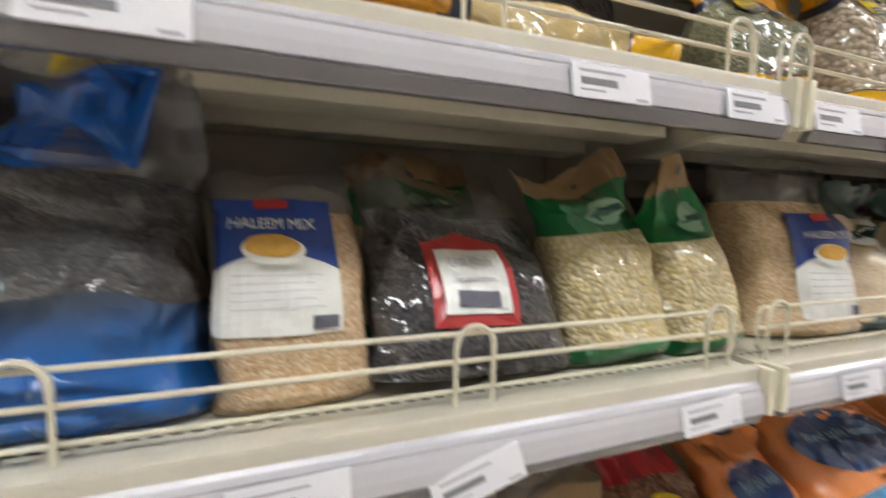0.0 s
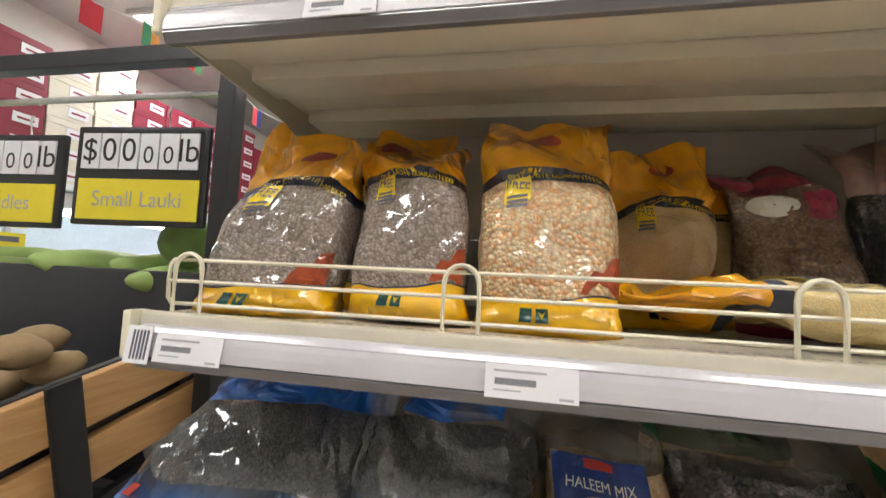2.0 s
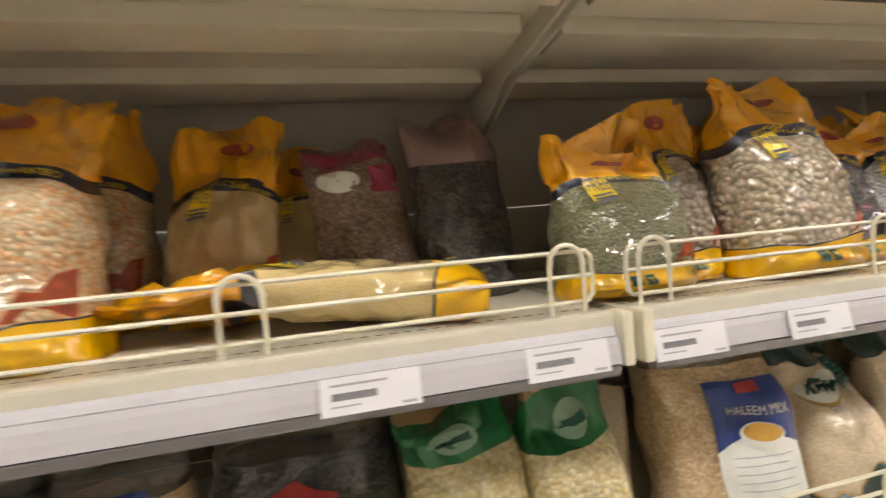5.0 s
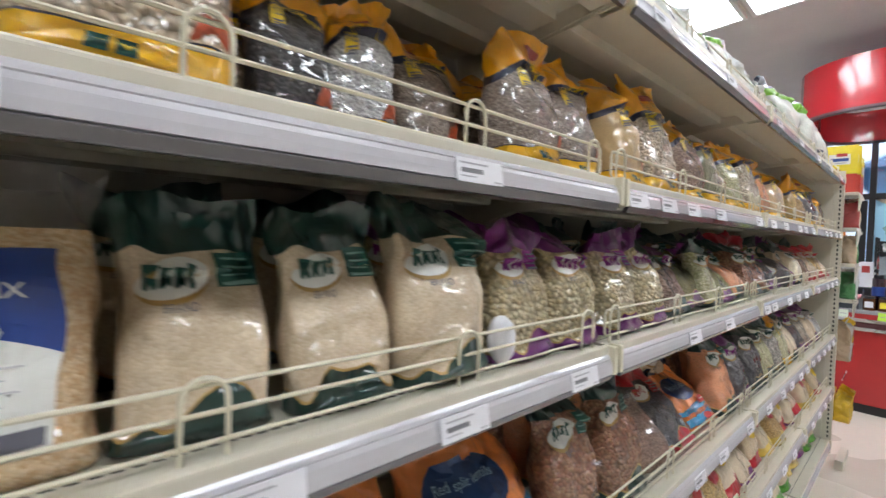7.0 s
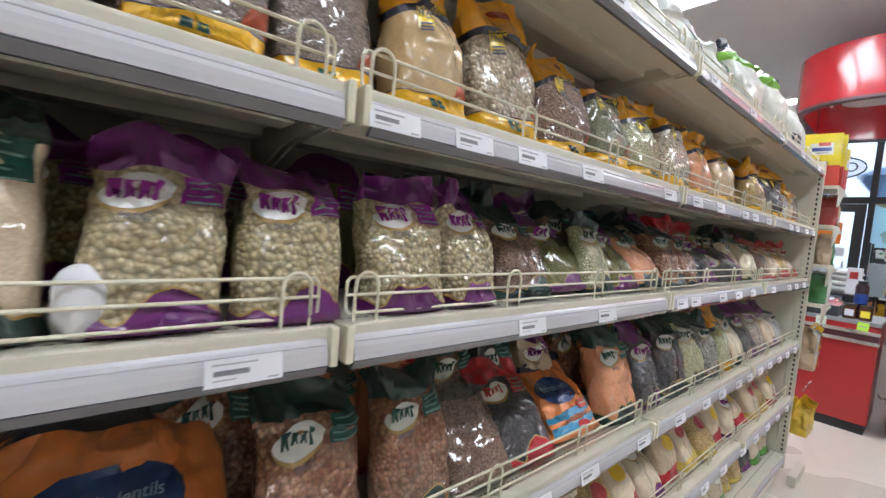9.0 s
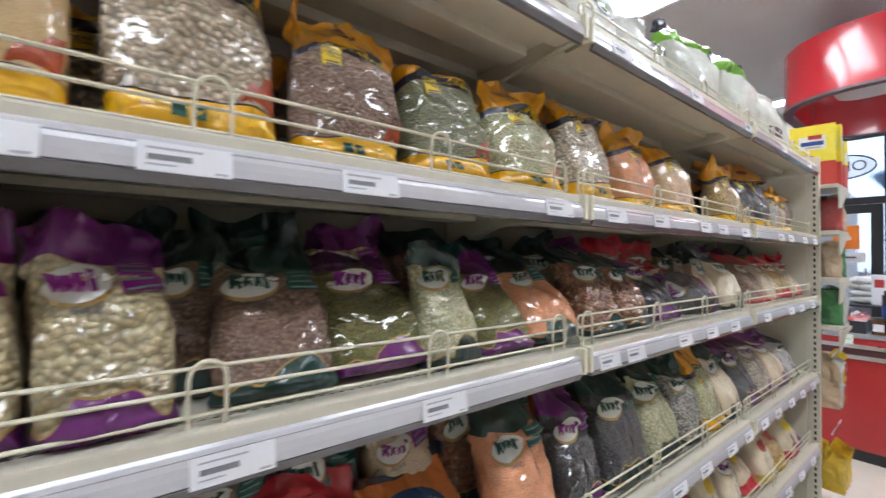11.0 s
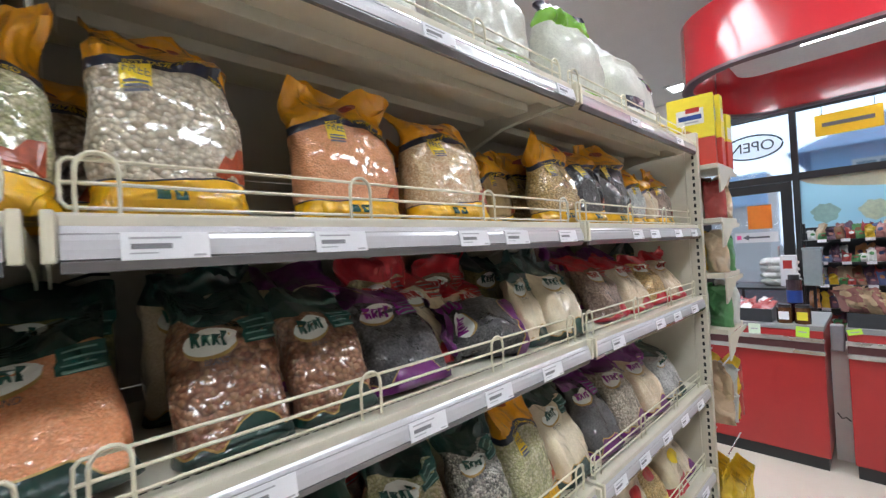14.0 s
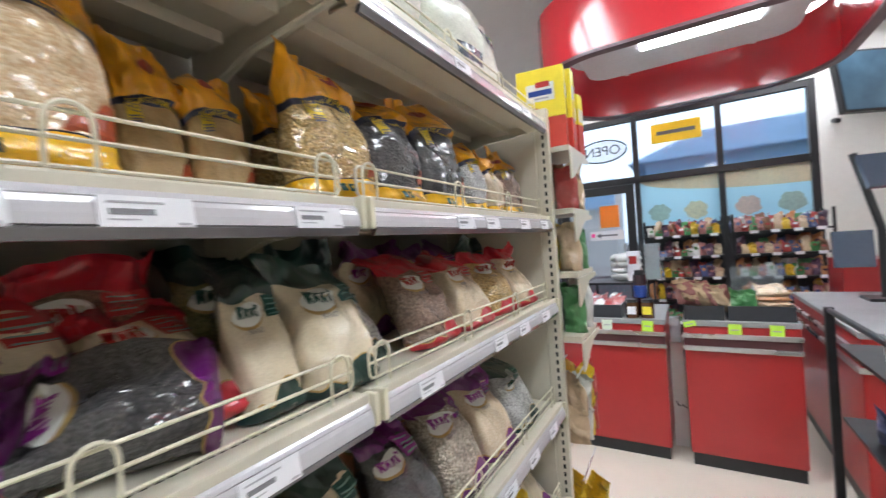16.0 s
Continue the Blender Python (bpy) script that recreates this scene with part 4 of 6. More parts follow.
            grid.append(ring)
        for j in range(rows):
            for i in range(nu):
                bm.faces.new((grid[j][i], grid[j][(i + 1) % nu], grid[j + 1][(i + 1) % nu], grid[j + 1][i]))
        if cap:
            bm.faces.new(grid[0][::-1])
        return bm

    def sheet(self, s0, s1, lo, hi, lift=0.003, n=14, rows=10):
        """A printed sheet between two height curves."""
        bm = bmesh.new()
        g = [[bm.verts.new(self.front(s0 + (s1 - s0) * i / n, lo(i / n) + (hi(i / n) - lo(i / n)) * j / rows, lift)) for i in range(n + 1)] for j in range(rows + 1)]
        for j in range(rows):
            for i in range(n):
                bm.faces.new((g[j][i], g[j][i + 1], g[j + 1][i + 1], g[j + 1][i]))
        return bm

    def patch(self, outline, lift=0.002, rings=4):
        """A printed shape on the front: outline in (s, v), filled as a fan of rings."""
        bm = bmesh.new()
        cs, cv = sum(p[0] for p in outline) / len(outline), sum(p[1] for p in outline) / len(outline)
        mid = bm.verts.new(self.front(cs, cv, lift))
        last = None
        for k in range(1, rings + 1):
            ring = [bm.verts.new(self.front(cs + (a - cs) * k / rings, cv + (b - cv) * k / rings, lift)) for a, b in outline]
            n = len(ring)
            for i in range(n):
                if last:
                    bm.faces.new((last[i], last[(i + 1) % n], ring[(i + 1) % n], ring[i]))
                else:
                    bm.faces.new((mid, ring[i], ring[(i + 1) % n]))
            last = ring
        return bm

    def words(self, text, s, v, size, width, lift=0.0045, arc=lambda q: 0.0):
        bm = lettering(text, size, width)
        for q in bm.verts:
            a = s + q.co.x / (self.w / 2 * 0.95)
            q.co = self.front(a, v + q.co.z / self.h + arc(a), lift)
        return bm


def oval(s, v, a, b, n=20, tilt=0.0):
    return [(s + a * math.cos(2 * math.pi * k / n), v + b * math.sin(2 * math.pi * k / n) + tilt * a * math.cos(2 * math.pi * k / n)) for k in range(n)]


def rect(s0, s1, v0, v1, slope=0.0):
    pts = [(s0 + (s1 - s0) * k / 5, v0) for k in range(5)] + [(s1, v0 + (v1 - v0) * k / 5) for k in range(5)]
    pts += [(s1 + (s0 - s1) * k / 5, v1) for k in range(5)] + [(s0, v1 + (v0 - v1) * k / 5) for k in range(5)]
    return [(a, b + slope * a) for a, b in pts]


WORD = {"grey_lentil": "grey lentils", "orange_mix": "mixed orange lentils", "besan": "tan flour", "wheat": "tan broken wheat", "semolina": "pale yellow flour", "moong": "green mung beans", "olive": "olive mung beans", "chickpea": "chickpeas", "chick_yellow": "pale chickpeas", "bean": "brown beans", "black": "black lentils", "urad": "dark urad lentils", "brown": "brown lentils", "kidney": "kidney beans", "green_split": "split green peas", "black_eye": "speckled pale beans", "salmon": "salmon red lentils", "pink": "pink lentils", "flour": "beige flour", "cream": "cream flour", "gold": "golden lentils", "oats": "golden flakes", "speckle": "speckled beans", "pale_speckle": "pale speckled beans", "rice": "white rice", "whitish": "white lentils"}
bag_count = [0]
bag_cache = {}


def style_yellow(s, t, g, r):
    e = 0.69
    lo = lambda q: e - 0.085 * q * q + 0.012 * math.sin(4 * q + 3 * s.bend)
    foot = lambda q: 0.15 + 0.02 * q + 0.012 * math.sin(5 * q + s.bend)
    part("base_band", s.zone(lambda q: 0, foot, 5, cap=True), YELLOW_LOW, t, smooth=True, label="yellow printed base band")
    part("base_line", s.zone(foot, lambda q: foot(q) + 0.008, 1), NAVY, t, smooth=True)
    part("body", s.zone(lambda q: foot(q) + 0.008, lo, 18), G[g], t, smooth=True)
    band = part("dark_band", s.zone(lo, lambda q: lo(q) + 0.055, 2), NAVY, t, smooth=True, label="dark navy printed band")
    part("lettering", s.words("BEST TASTE GUARANTEED", 0.1, lo(0) + 0.027, 0.0085, s.w * 0.66, 0.002, lambda q: lo(q) - lo(0)), TAG, band)
    part("header", s.zone(lambda q: lo(q) + 0.055, lambda q: 1, 10), YELLOW, t, smooth=True, label="crumpled yellow header")
    tg = part("tag", s.sheet(-0.62, -0.26, lambda q: lo(-0.45) - 0.13 + 0.03 * q, lambda q: lo(-0.45) - 0.0 + 0.03 * q, 0.003, 6, 6), TAG, t, label="small yellow tag")
    part("lettering", s.words("FREE", -0.44, lo(-0.45) - 0.03, 0.02, s.w * 0.145, 0.0045), INK, tg)
    for k in range(3):
        part("tag_bar", s.patch(rect(-0.58, -0.30, lo(-0.45) - 0.075 - 0.022 * k, lo(-0.45) - 0.062 - 0.022 * k, 0.05), 0.004, 2), INK, tg)
    part("emblem", s.patch(oval(0.02, 0.885, 0.30, 0.032), 0.002), mat("dark_red_print", (0.30, 0.04, 0.02), 0.4, coat=0.4), t, label="red oval emblem")
    part("mark", s.patch(rect(-0.36, -0.20, 0.055, 0.115)), GREENP, t)
    mk = part("mark", s.patch(rect(-0.15, 0.01, 0.055, 0.115)), GREENP, t)
    part("tick", s.patch([(-0.12, 0.105), (-0.07, 0.065), (-0.02, 0.105), (-0.07, 0.085)], 0.0035, 2), TAG, mk)
    part("print", s.patch([(0.42, foot(0.4) + 0.01), (0.92, foot(0.9) + 0.01), (0.93, 0.34), (0.80, 0.33), (0.70, 0.27), (0.58, 0.28), (0.47, 0.22)], 0.002), CHILI, t, label="red spice picture")


def style_brand(col, colp):
    def make(s, t, g, r):
        side = 0.25 if s.bend > -0.4 else -0.1
        lo = lambda q: 0.075 + 0.13 / (1 + ((q - side) / 0.34) ** 6) + 0.022 * math.sin(9 * q + s.bend)
        hem = lambda q: 0.80 + 0.016 * math.sin(6 * q + 2 * s.bend)
        part("base_band", s.zone(lambda q: 0, lo, 5, cap=True), col, t, smooth=True, label="dark printed base band with a raised scroll")
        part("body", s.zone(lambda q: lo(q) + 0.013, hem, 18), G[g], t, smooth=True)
        part("header", s.zone(hem, lambda q: 1, 9), col, t, smooth=True, label="crumpled dark header")
        part("gold_line", s.zone(lo, lambda q: lo(q) + 0.013, 1), GOLD, t, smooth=True)
        part("logo_rim", s.patch(oval(-0.36, 0.672, 0.48, 0.092, 20, 0.04), 0.002, 6), GOLD, t, label="gold rim under the logo")
        lg = part("logo", s.patch(oval(-0.36, 0.685, 0.47, 0.084, 20, 0.04), 0.0035, 6), LOGO, t, label="white oval logo plate")
        for a, b, c in ((-0.70, -0.54, 0.045), (-0.51, -0.37, 0.03), (-0.34, -0.20, 0.03), (-0.17, -0.09, 0.044)):
            part("logo_mark", s.patch([(a, 0.70 - c), (a + 0.05, 0.70 - c), (a + 0.08, 0.70 - 0.2 * c), (b - 0.03, 0.70 - c), (b, 0.70 - c), (b - 0.02, 0.70 + 0.3 * c), (b, 0.70 + 0.8 * c), (a - 0.02, 0.70 + c)], 0.0055), colp, lg)
        part("lettering", s.words("BRAND", -0.30, 0.565, 0.011, s.w * 0.20, 0.0025), INK, t)
        sq = part("side_panel", s.patch(rect(0.24, 0.93, 0.645, 0.795), 0.0025, 6), colp, t, label="dark printed corner panel")
        for k in range(4):
            part("text_bar", s.patch(rect(0.31, 0.86 - 0.12 * (k % 2), 0.66 + 0.034 * k, 0.669 + 0.034 * k), 0.0042, 3), mat("faint_print", (0.20, 0.36, 0.32), 0.4, coat=0.6), sq)
    return make


def style_haleem(cs, hs, low, grow):
    """Paper label centred at cs with half width hs; low and grow place it along the bag's height."""
    S = lambda q: cs + hs * q
    V = lambda v: low + grow * v

    def make(s, t, g, r):
        part("body", s.zone(lambda q: 0, lambda q: 0.8, 18, cap=True), G[g], t, smooth=True)
        part("header", s.zone(lambda q: 0.8, lambda q: 1, 6), CLEAR, t, smooth=True, label="clear empty bag top")
        arc = lambda q: V(0.46 + 0.13 * (1 - (2 * q - 1) ** 2))
        lb = part("label_sheet", s.sheet(S(-1), S(1), lambda q: V(0), arc), LOGO, t, label="blue and white paper label")
        part("label_top", s.sheet(S(-1), S(1), arc, lambda q: V(1)), BLUEP, lb)
        part("emblem", s.patch(rect(S(-0.28), S(0.30), V(0.90), V(0.975)), 0.008, 4), REDP, lb)
        part("bowl", s.patch(oval(S(0), V(0.60), 0.5 * hs, 0.10 * grow), 0.008, 5), LOGO, lb)
        part("soup", s.patch(oval(S(0), V(0.62), 0.44 * hs, 0.073 * grow), 0.0095, 5), SOUP, lb)
        part("lettering", s.words("HALEEM MIX", S(0), V(0.775), 0.012, s.w * 0.66 * hs, 0.0085), LOGO, lb)
        for k in range(5):
            part("text_bar", s.patch(rect(S(-0.7), S(0.7 - 0.14 * (k % 2)), V(0.18 + 0.06 * k), V(0.187 + 0.06 * k)), 0.005, 4), INK_PALE, lb)
        part("barcode", s.patch(rect(S(0.5), S(0.92), V(0.03), V(0.12)), 0.005, 3), INK, lb)
    return make


def style_urad(s, t, g, r):
    part("body", s.zone(lambda q: 0, lambda q: 0.76, 18, cap=True), G[g], t, smooth=True)
    part("header", s.zone(lambda q: 0.76, lambda q: 1, 6), CLEAR, t, smooth=True, label="clear empty bag top")
    c = -0.12
    top = [(c + 0.42 - 0.105 * k, 0.59 + 0.06 * (1 - abs(k - 4) / 4) ** 1.5) for k in range(9)]
    lb = part("label_sheet", s.patch([(c - 0.42, 0.21), (c - 0.2, 0.21), (c, 0.21), (c + 0.2, 0.21), (c + 0.42, 0.21), (c + 0.42, 0.33), (c + 0.42, 0.47)] + top + [(c - 0.42, 0.47), (c - 0.42, 0.33)], 0.003, 7), REDP, t, label="red and white paper label")
    part("label_field", s.patch(rect(c - 0.32, c + 0.32, 0.26, 0.545), 0.006, 6), LOGO, lb)
    part("lettering", s.words("Urad Whole", c, 0.48, 0.014, s.w * 0.20, 0.0085), INK, lb)
    part("barcode", s.patch(rect(c - 0.2, c + 0.2, 0.285, 0.355), 0.008, 3), INK, lb)
    part("text_bar", s.patch(rect(c - 0.2, c + 0.2, 0.40, 0.412), 0.008, 3), INK_PALE, lb)


def style_blue(top_film):
    def make(s, t, g, r):
        lo = lambda q: 0.36 - 0.03 * q + 0.02 * math.sin(6 * q + s.bend)
        top = lambda q: 0.70 - 0.05 * q * q
        part("base_band", s.zone(lambda q: 0, lo, 10, cap=True), faded_film("film_blue_fade", (0.0, 0.12, 0.43), (0.03, 0.045, 0.065), 0.045, 0.095), t, smooth=True, label="glossy blue lower half fading upwards")
        part("body", s.zone(lo, top, 12), G[g], t, smooth=True)
        part("clear_top", s.zone(top, lambda q: 1, 9), top_film, t, smooth=True, label="clear crumpled bag top")
        part("header_print", s.patch([(-0.50, 0.72), (0.0, 0.69), (0.62, 0.71), (0.74, 0.97), (0.45, 0.95), (0.1, 0.91), (-0.18, 0.93), (-0.32, 0.86)], 0.003, 7), BLUE, t, label="blue printed header panel")
        part("sun_print", s.patch([(0.05, 0.92), (0.48, 0.96), (0.50, 0.99), (0.22, 0.98)], 0.0035, 3), TAG, t)
        part("emblem", s.patch([(-0.88, 0.24), (-0.74, 0.26), (-0.70, 0.32), (-0.80, 0.31)], 0.002, 2), REDP, t)
    return make


def style_kraft(s, t, g, r):
    part("body", s.zone(lambda q: 0.08, lambda q: 0.62, 13), G[g], t, smooth=True)
    part("base_band", s.zone(lambda q: 0, lambda q: 0.08, 3, cap=True), KELLY, t, smooth=True)
    part("green_header", s.zone(lambda q: 0.62, lambda q: 0.86, 5), KELLY, t, smooth=True, label="bright green printed header")
    part("kraft_strip", s.zone(lambda q: 0.86, lambda q: 1, 4), KRAFT, t, smooth=True, label="folded kraft paper strip")
    lg = part("logo", s.patch(oval(0, 0.73, 0.42, 0.07)), mat("logo_pale_green", (0.30, 0.50, 0.34), 0.4, coat=0.6), t, label="pale oval logo")
    part("logo_mark", s.patch(rect(-0.30, 0.30, 0.715, 0.745, 0.02), 0.0035), GREENP, lg)
    part("hang_hole", s.patch(oval(0.02, 0.93, 0.05, 0.02), 0.002, 2), INK, t)


def style_orange(s, t, g, r):
    part("body", s.zone(lambda q: 0, lambda q: 0.9, 18, cap=True), ORANGE, t, smooth=True)
    part("header", s.zone(lambda q: 0.9, lambda q: 1, 4), NAVY, t, smooth=True)
    pl = part("blue_plate", s.patch(oval(-0.1, 0.58, 0.72, 0.17), 0.0025), AQUA, t, label="dark blue oval plate")
    part("lettering", s.words("Red split lentils", -0.1, 0.6, 0.02, s.w * 0.5, 0.005), mat("pale_blue_print", (0.35, 0.55, 0.75), 0.5), pl)
    part("blue_print", s.patch(rect(-0.92, 0.92, 0.10, 0.34, 0.07), 0.0025, 6), CYAN, t, label="blue patterned lower print")
    part("orange_stripe", s.patch(rect(-0.92, 0.92, 0.19, 0.25, 0.05), 0.0035, 6), ORANGE, t)
    em = part("red_emblem", s.patch(oval(0.42, 0.36, 0.24, 0.055), 0.0042), REDP, t)
    part("emblem_bar", s.patch(rect(0.28, 0.56, 0.352, 0.368), 0.0055, 3), LOGO, em)
    part("red_emblem", s.patch(oval(0.1, 0.13, 0.22, 0.05), 0.0042), REDP, t)
    for k in range(2):
        part("text_bar", s.patch(rect(-0.45, 0.45, 0.205 + 0.02 * k, 0.212 + 0.02 * k, 0.05), 0.0048, 3), AQUA, t)


def style_rice(s, t, g, r):
    part("body", s.zone(lambda q: 0, lambda q: 0.70, 16, cap=True), G[g], t, smooth=True)
    part("lime_band", s.zone(lambda q: 0.70, lambda q: 0.82 + 0.02 * q, 4), LIME, t, smooth=True, label="lime green printed band")
    part("knot", s.zone(lambda q: 0.82 + 0.02 * q, lambda q: 1.0, 6), NAVY, t, smooth=True, label="navy gathered top")
    part("emblem", s.patch(rect(-0.3, 0.55, 0.05, 0.12), 0.002), LIME, t)


def style_rice_plain(s, t, g, r):
    part("body", s.zone(lambda q: 0, lambda q: 0.72, 16, cap=True), G[g], t, smooth=True)
    part("top", s.zone(lambda q: 0.72, lambda q: 1, 8), WHITEF, t, smooth=True, label="white crumpled bag top")
    em = part("emblem", s.patch(rect(0.15, 0.85, 0.40, 0.68), 0.002), NAVY, t, label="navy square emblem")
    part("leaf", s.patch(oval(0.5, 0.54, 0.18, 0.07), 0.0035), LIME, em)
    part("stamp", s.patch(rect(-0.75, -0.1, 0.10, 0.24), 0.002), NAVY, t)


def style_clear(s, t, g, r):
    part("body", s.zone(lambda q: 0, lambda q: 0.7, 18, cap=True), G[g], t, smooth=True)
    part("header", s.zone(lambda q: 0.7, lambda q: 1, 7), PINKF if g == "urad" else CLEAR, t, smooth=True, label="clear crumpled bag top")


def style_maroon(s, t, g, r):
    part("body", s.zone(lambda q: 0.06, lambda q: 0.86, 18), G[g], t, smooth=True)
    part("base_band", s.zone(lambda q: 0, lambda q: 0.06, 3, cap=True), MAROON, t, smooth=True)
    part("header", s.zone(lambda q: 0.86, lambda q: 1, 4), MAROON, t, smooth=True)
    part("logo", s.patch(oval(-0.45, 0.76, 0.4, 0.08)), LOGO, t)
    part("side_panel", s.patch(rect(0.2, 0.85, 0.68, 0.82)), MAROON, t)


def style_pouch(col, colp, name):
    def make(s, t, g, r):
        part("body", s.zone(lambda q: 0.25 + 0.1 * q, lambda q: 0.8, 12), G[g], t, smooth=True)
        part("base_band", s.zone(lambda q: 0, lambda q: 0.25 + 0.1 * q, 6, cap=True), col, t, smooth=True)
        part("header", s.zone(lambda q: 0.8, lambda q: 1, 5), col, t, smooth=True)
        part("logo", s.patch(oval(0, 0.6, 0.5, 0.1)), colp, t)
    return make


def style_kraft_pouch(s, t, g, r):
    part("body", s.zone(lambda q: 0, lambda q: 0.8, 16, cap=True), KRAFT, t, smooth=True)
    part("header", s.zone(lambda q: 0.8, lambda q: 1, 6), CLEAR, t, smooth=True, label="clear crumpled bag top")
    lb = part("label_disc", s.patch(oval(0, 0.52, 0.55, 0.2), 0.003, 6), REDF, t, label="round red label")
    part("logo_mark", s.patch(oval(0, 0.52, 0.3, 0.05), 0.005, 3), LOGO, lb)


STYLES = {
    "yellow": (style_yellow, "clear bag of {} with yellow header"),
    "green": (style_brand(GREEN, GREENP), "bag of {} with dark green header and oval logo"),
    "purple": (style_brand(PURPLE, PURPLEP), "bag of {} with purple header and oval logo"),
    "red": (style_brand(REDF, REDP), "bag of {} with red header and oval logo"),
    "haleem": (style_haleem(-0.175, 0.755, 0.30, 0.55), "clear bag of {} with blue and white label"),
    "haleem_large": (style_haleem(0.28, 0.56, 0.10, 0.62), "large clear bag of {} with blue and white label"),
    "urad": (style_urad, "clear bag of {} with red and white label"),
    "blue": (style_blue(SMOKE), "large glossy blue bag of {}"),
    "blue_top": (style_blue(BLUE), "large glossy blue bag of {} with blue top"),
    "kraft": (style_kraft, "bag of {} with green header and kraft strip"),
    "orange": (style_orange, "large orange and blue printed bag of {}"),
    "rice": (style_rice, "white rice sack with lime band and navy top"),
    "rice_plain": (style_rice_plain, "white plastic rice sack with navy emblem"),
    "clear": (style_clear, "plain clear bag of {} folded at the top"),
    "maroon": (style_maroon, "bag of {} with maroon header and white logo"),
    "pouch_kraft": (style_kraft_pouch, "brown paper pouch of {} with round red label"),
    "pouch_red": (style_pouch(REDF, TAG, "r"), "small red and yellow pouch of {}"),
    "pouch_green": (style_pouch(film("film_fresh_green", (0.08, 0.30, 0.02)), LOGO, "g"), "small green pouch of {}"),
    "pouch_yellow": (style_pouch(film("film_pale_yellow", (0.70, 0.52, 0.10)), REDP, "y"), "small yellow pouch of {}"),
}


def bag(level, style, grain, x0, x1, y=0.05, h=0.23, d=None, lean=12.0, turn=0.0, roll=0.0, tries=3, knot=0.0, fill=0.72, tip=0.0, shear=0.0, taper=0.0, flop=None):
    """A filled bag on shelf `level` between x0 and x1; y is where its foot's front stands."""
    w = x1 - x0
    d = d or min(0.10, 0.7 * w)
    bag_count[0] += 1
    variant = bag_count[0] % tries
    slump = 0 if lean > 60 else 5 * round(min(30, 0.75 * lean) / 5)
    key = (style, grain, round(w, 2), round(h, 2), round(d, 2), variant, shear, taper, slump)
    rr = random.Random(bag_count[0])
    lean += rr.uniform(-2, 2)
    turn += rr.uniform(-5, 5)
    lean -= slump
    rot = pose(0, 0, 0, -lean, roll, turn).to_3x3().to_4x4()
    if tip:
        rot = pose(0, 0, 0, -tip).to_3x3().to_4x4() @ rot
    if key not in bag_cache:
        s = Sack(w, h, d, hash_of(key), fill=fill, flop=rr.uniform(-0.9, 0.3) if flop is None else flop, knot=knot, shear=shear, taper=taper, slump=slump)
        maker, label = STYLES[style]
        t = thing("bag", label.format(WORD[grain]), "bag", "bags on the shelves")
        maker(s, t, grain, rr)
        low = []
        for k in range(24):
            low.append(s.at(2 * math.pi * k / 24, 0))
            low.append(s.at(2 * math.pi * k / 24, 0.1))
            low.append(s.at(2 * math.pi * k / 24, 0.5))
            low.append(s.at(2 * math.pi * k / 24, 1.0))
        bag_cache[key] = (t, low)
        fresh = True
    else:
        fresh = False
    t, low = bag_cache[key]
    drop = min((rot @ p).z for p in low)
    m = Matrix.Translation(((x0 + x1) / 2, y - (0.023 if 0 < level < 4 else 0.012 if level == 4 else 0) + d / 2 * 0.85, LEVELS[level] - 0.004 - drop)) @ rot
    if fresh:
        t.matrix_basis = m
    else:
        t = copy_thing(t, m)
    return t


def hash_of(key):
    v = 7
    for c in repr(key):
        v = (v * 31 + ord(c)) % 100003
    return v


# eye-level shelf
Y = 4
bag(Y, "yellow", "grey_lentil", 0.015, 0.185, 0.05, 0.22, lean=10, shear=0.16, taper=0.16)
bag(Y, "yellow", "grey_lentil", 0.205, 0.338, 0.06, 0.235, lean=8)
bag(Y, "yellow", "orange_mix", 0.345, 0.495, 0.06, 0.24, lean=10)
bag(Y, "yellow", "grey_lentil", 0.13, 0.28, 0.19, 0.27, lean=6)
bag(Y, "yellow", "orange_mix", 0.34, 0.48, 0.20, 0.25, lean=6)
bag(Y, "yellow", "besan", 0.50, 0.63, 0.19, 0.225, lean=5)
bag(Y, "yellow", "besan", 0.60, 0.70, 0.27, 0.22, lean=5)
bag(Y, "maroon", "brown", 0.67, 0.80, 0.20, 0.22, lean=10)
bag(Y, "clear", "urad", 0.80, 0.93, 0.18, 0.26, lean=10)
bag(Y, "yellow", "semolina", 0.775, 0.905, 0.075, 0.33, d=0.055, lean=84, turn=82)
for a in (("moong", 0.935, 1.085, 0.05, 0.18), ("bean", 1.075, 1.165, 0.10, 0.225), ("chickpea", 1.165, 1.325, 0.05, 0.245), ("urad", 1.34, 1.43, 0.10, 0.20), ("whitish", 1.43, 1.52, 0.10, 0.20), ("grey_lentil", 1.54, 1.66, 0.13, 0.22), ("grey_lentil", 1.68, 1.82, 0.05, 0.225), ("grey_lentil", 1.83, 1.97, 0.07, 0.25),
          ("besan", 1.99, 2.13, 0.05, 0.235), ("chickpea", 2.15, 2.32, 0.05, 0.27), ("brown", 2.335, 2.49, 0.05, 0.235), ("moong", 2.505, 2.67, 0.05, 0.24), ("green_split", 2.68, 2.87, 0.045, 0.225), ("black_eye", 2.89, 3.05, 0.045, 0.265)):
    bag(Y, "yellow", a[0], a[1], a[2], a[3], a[4], lean=9)
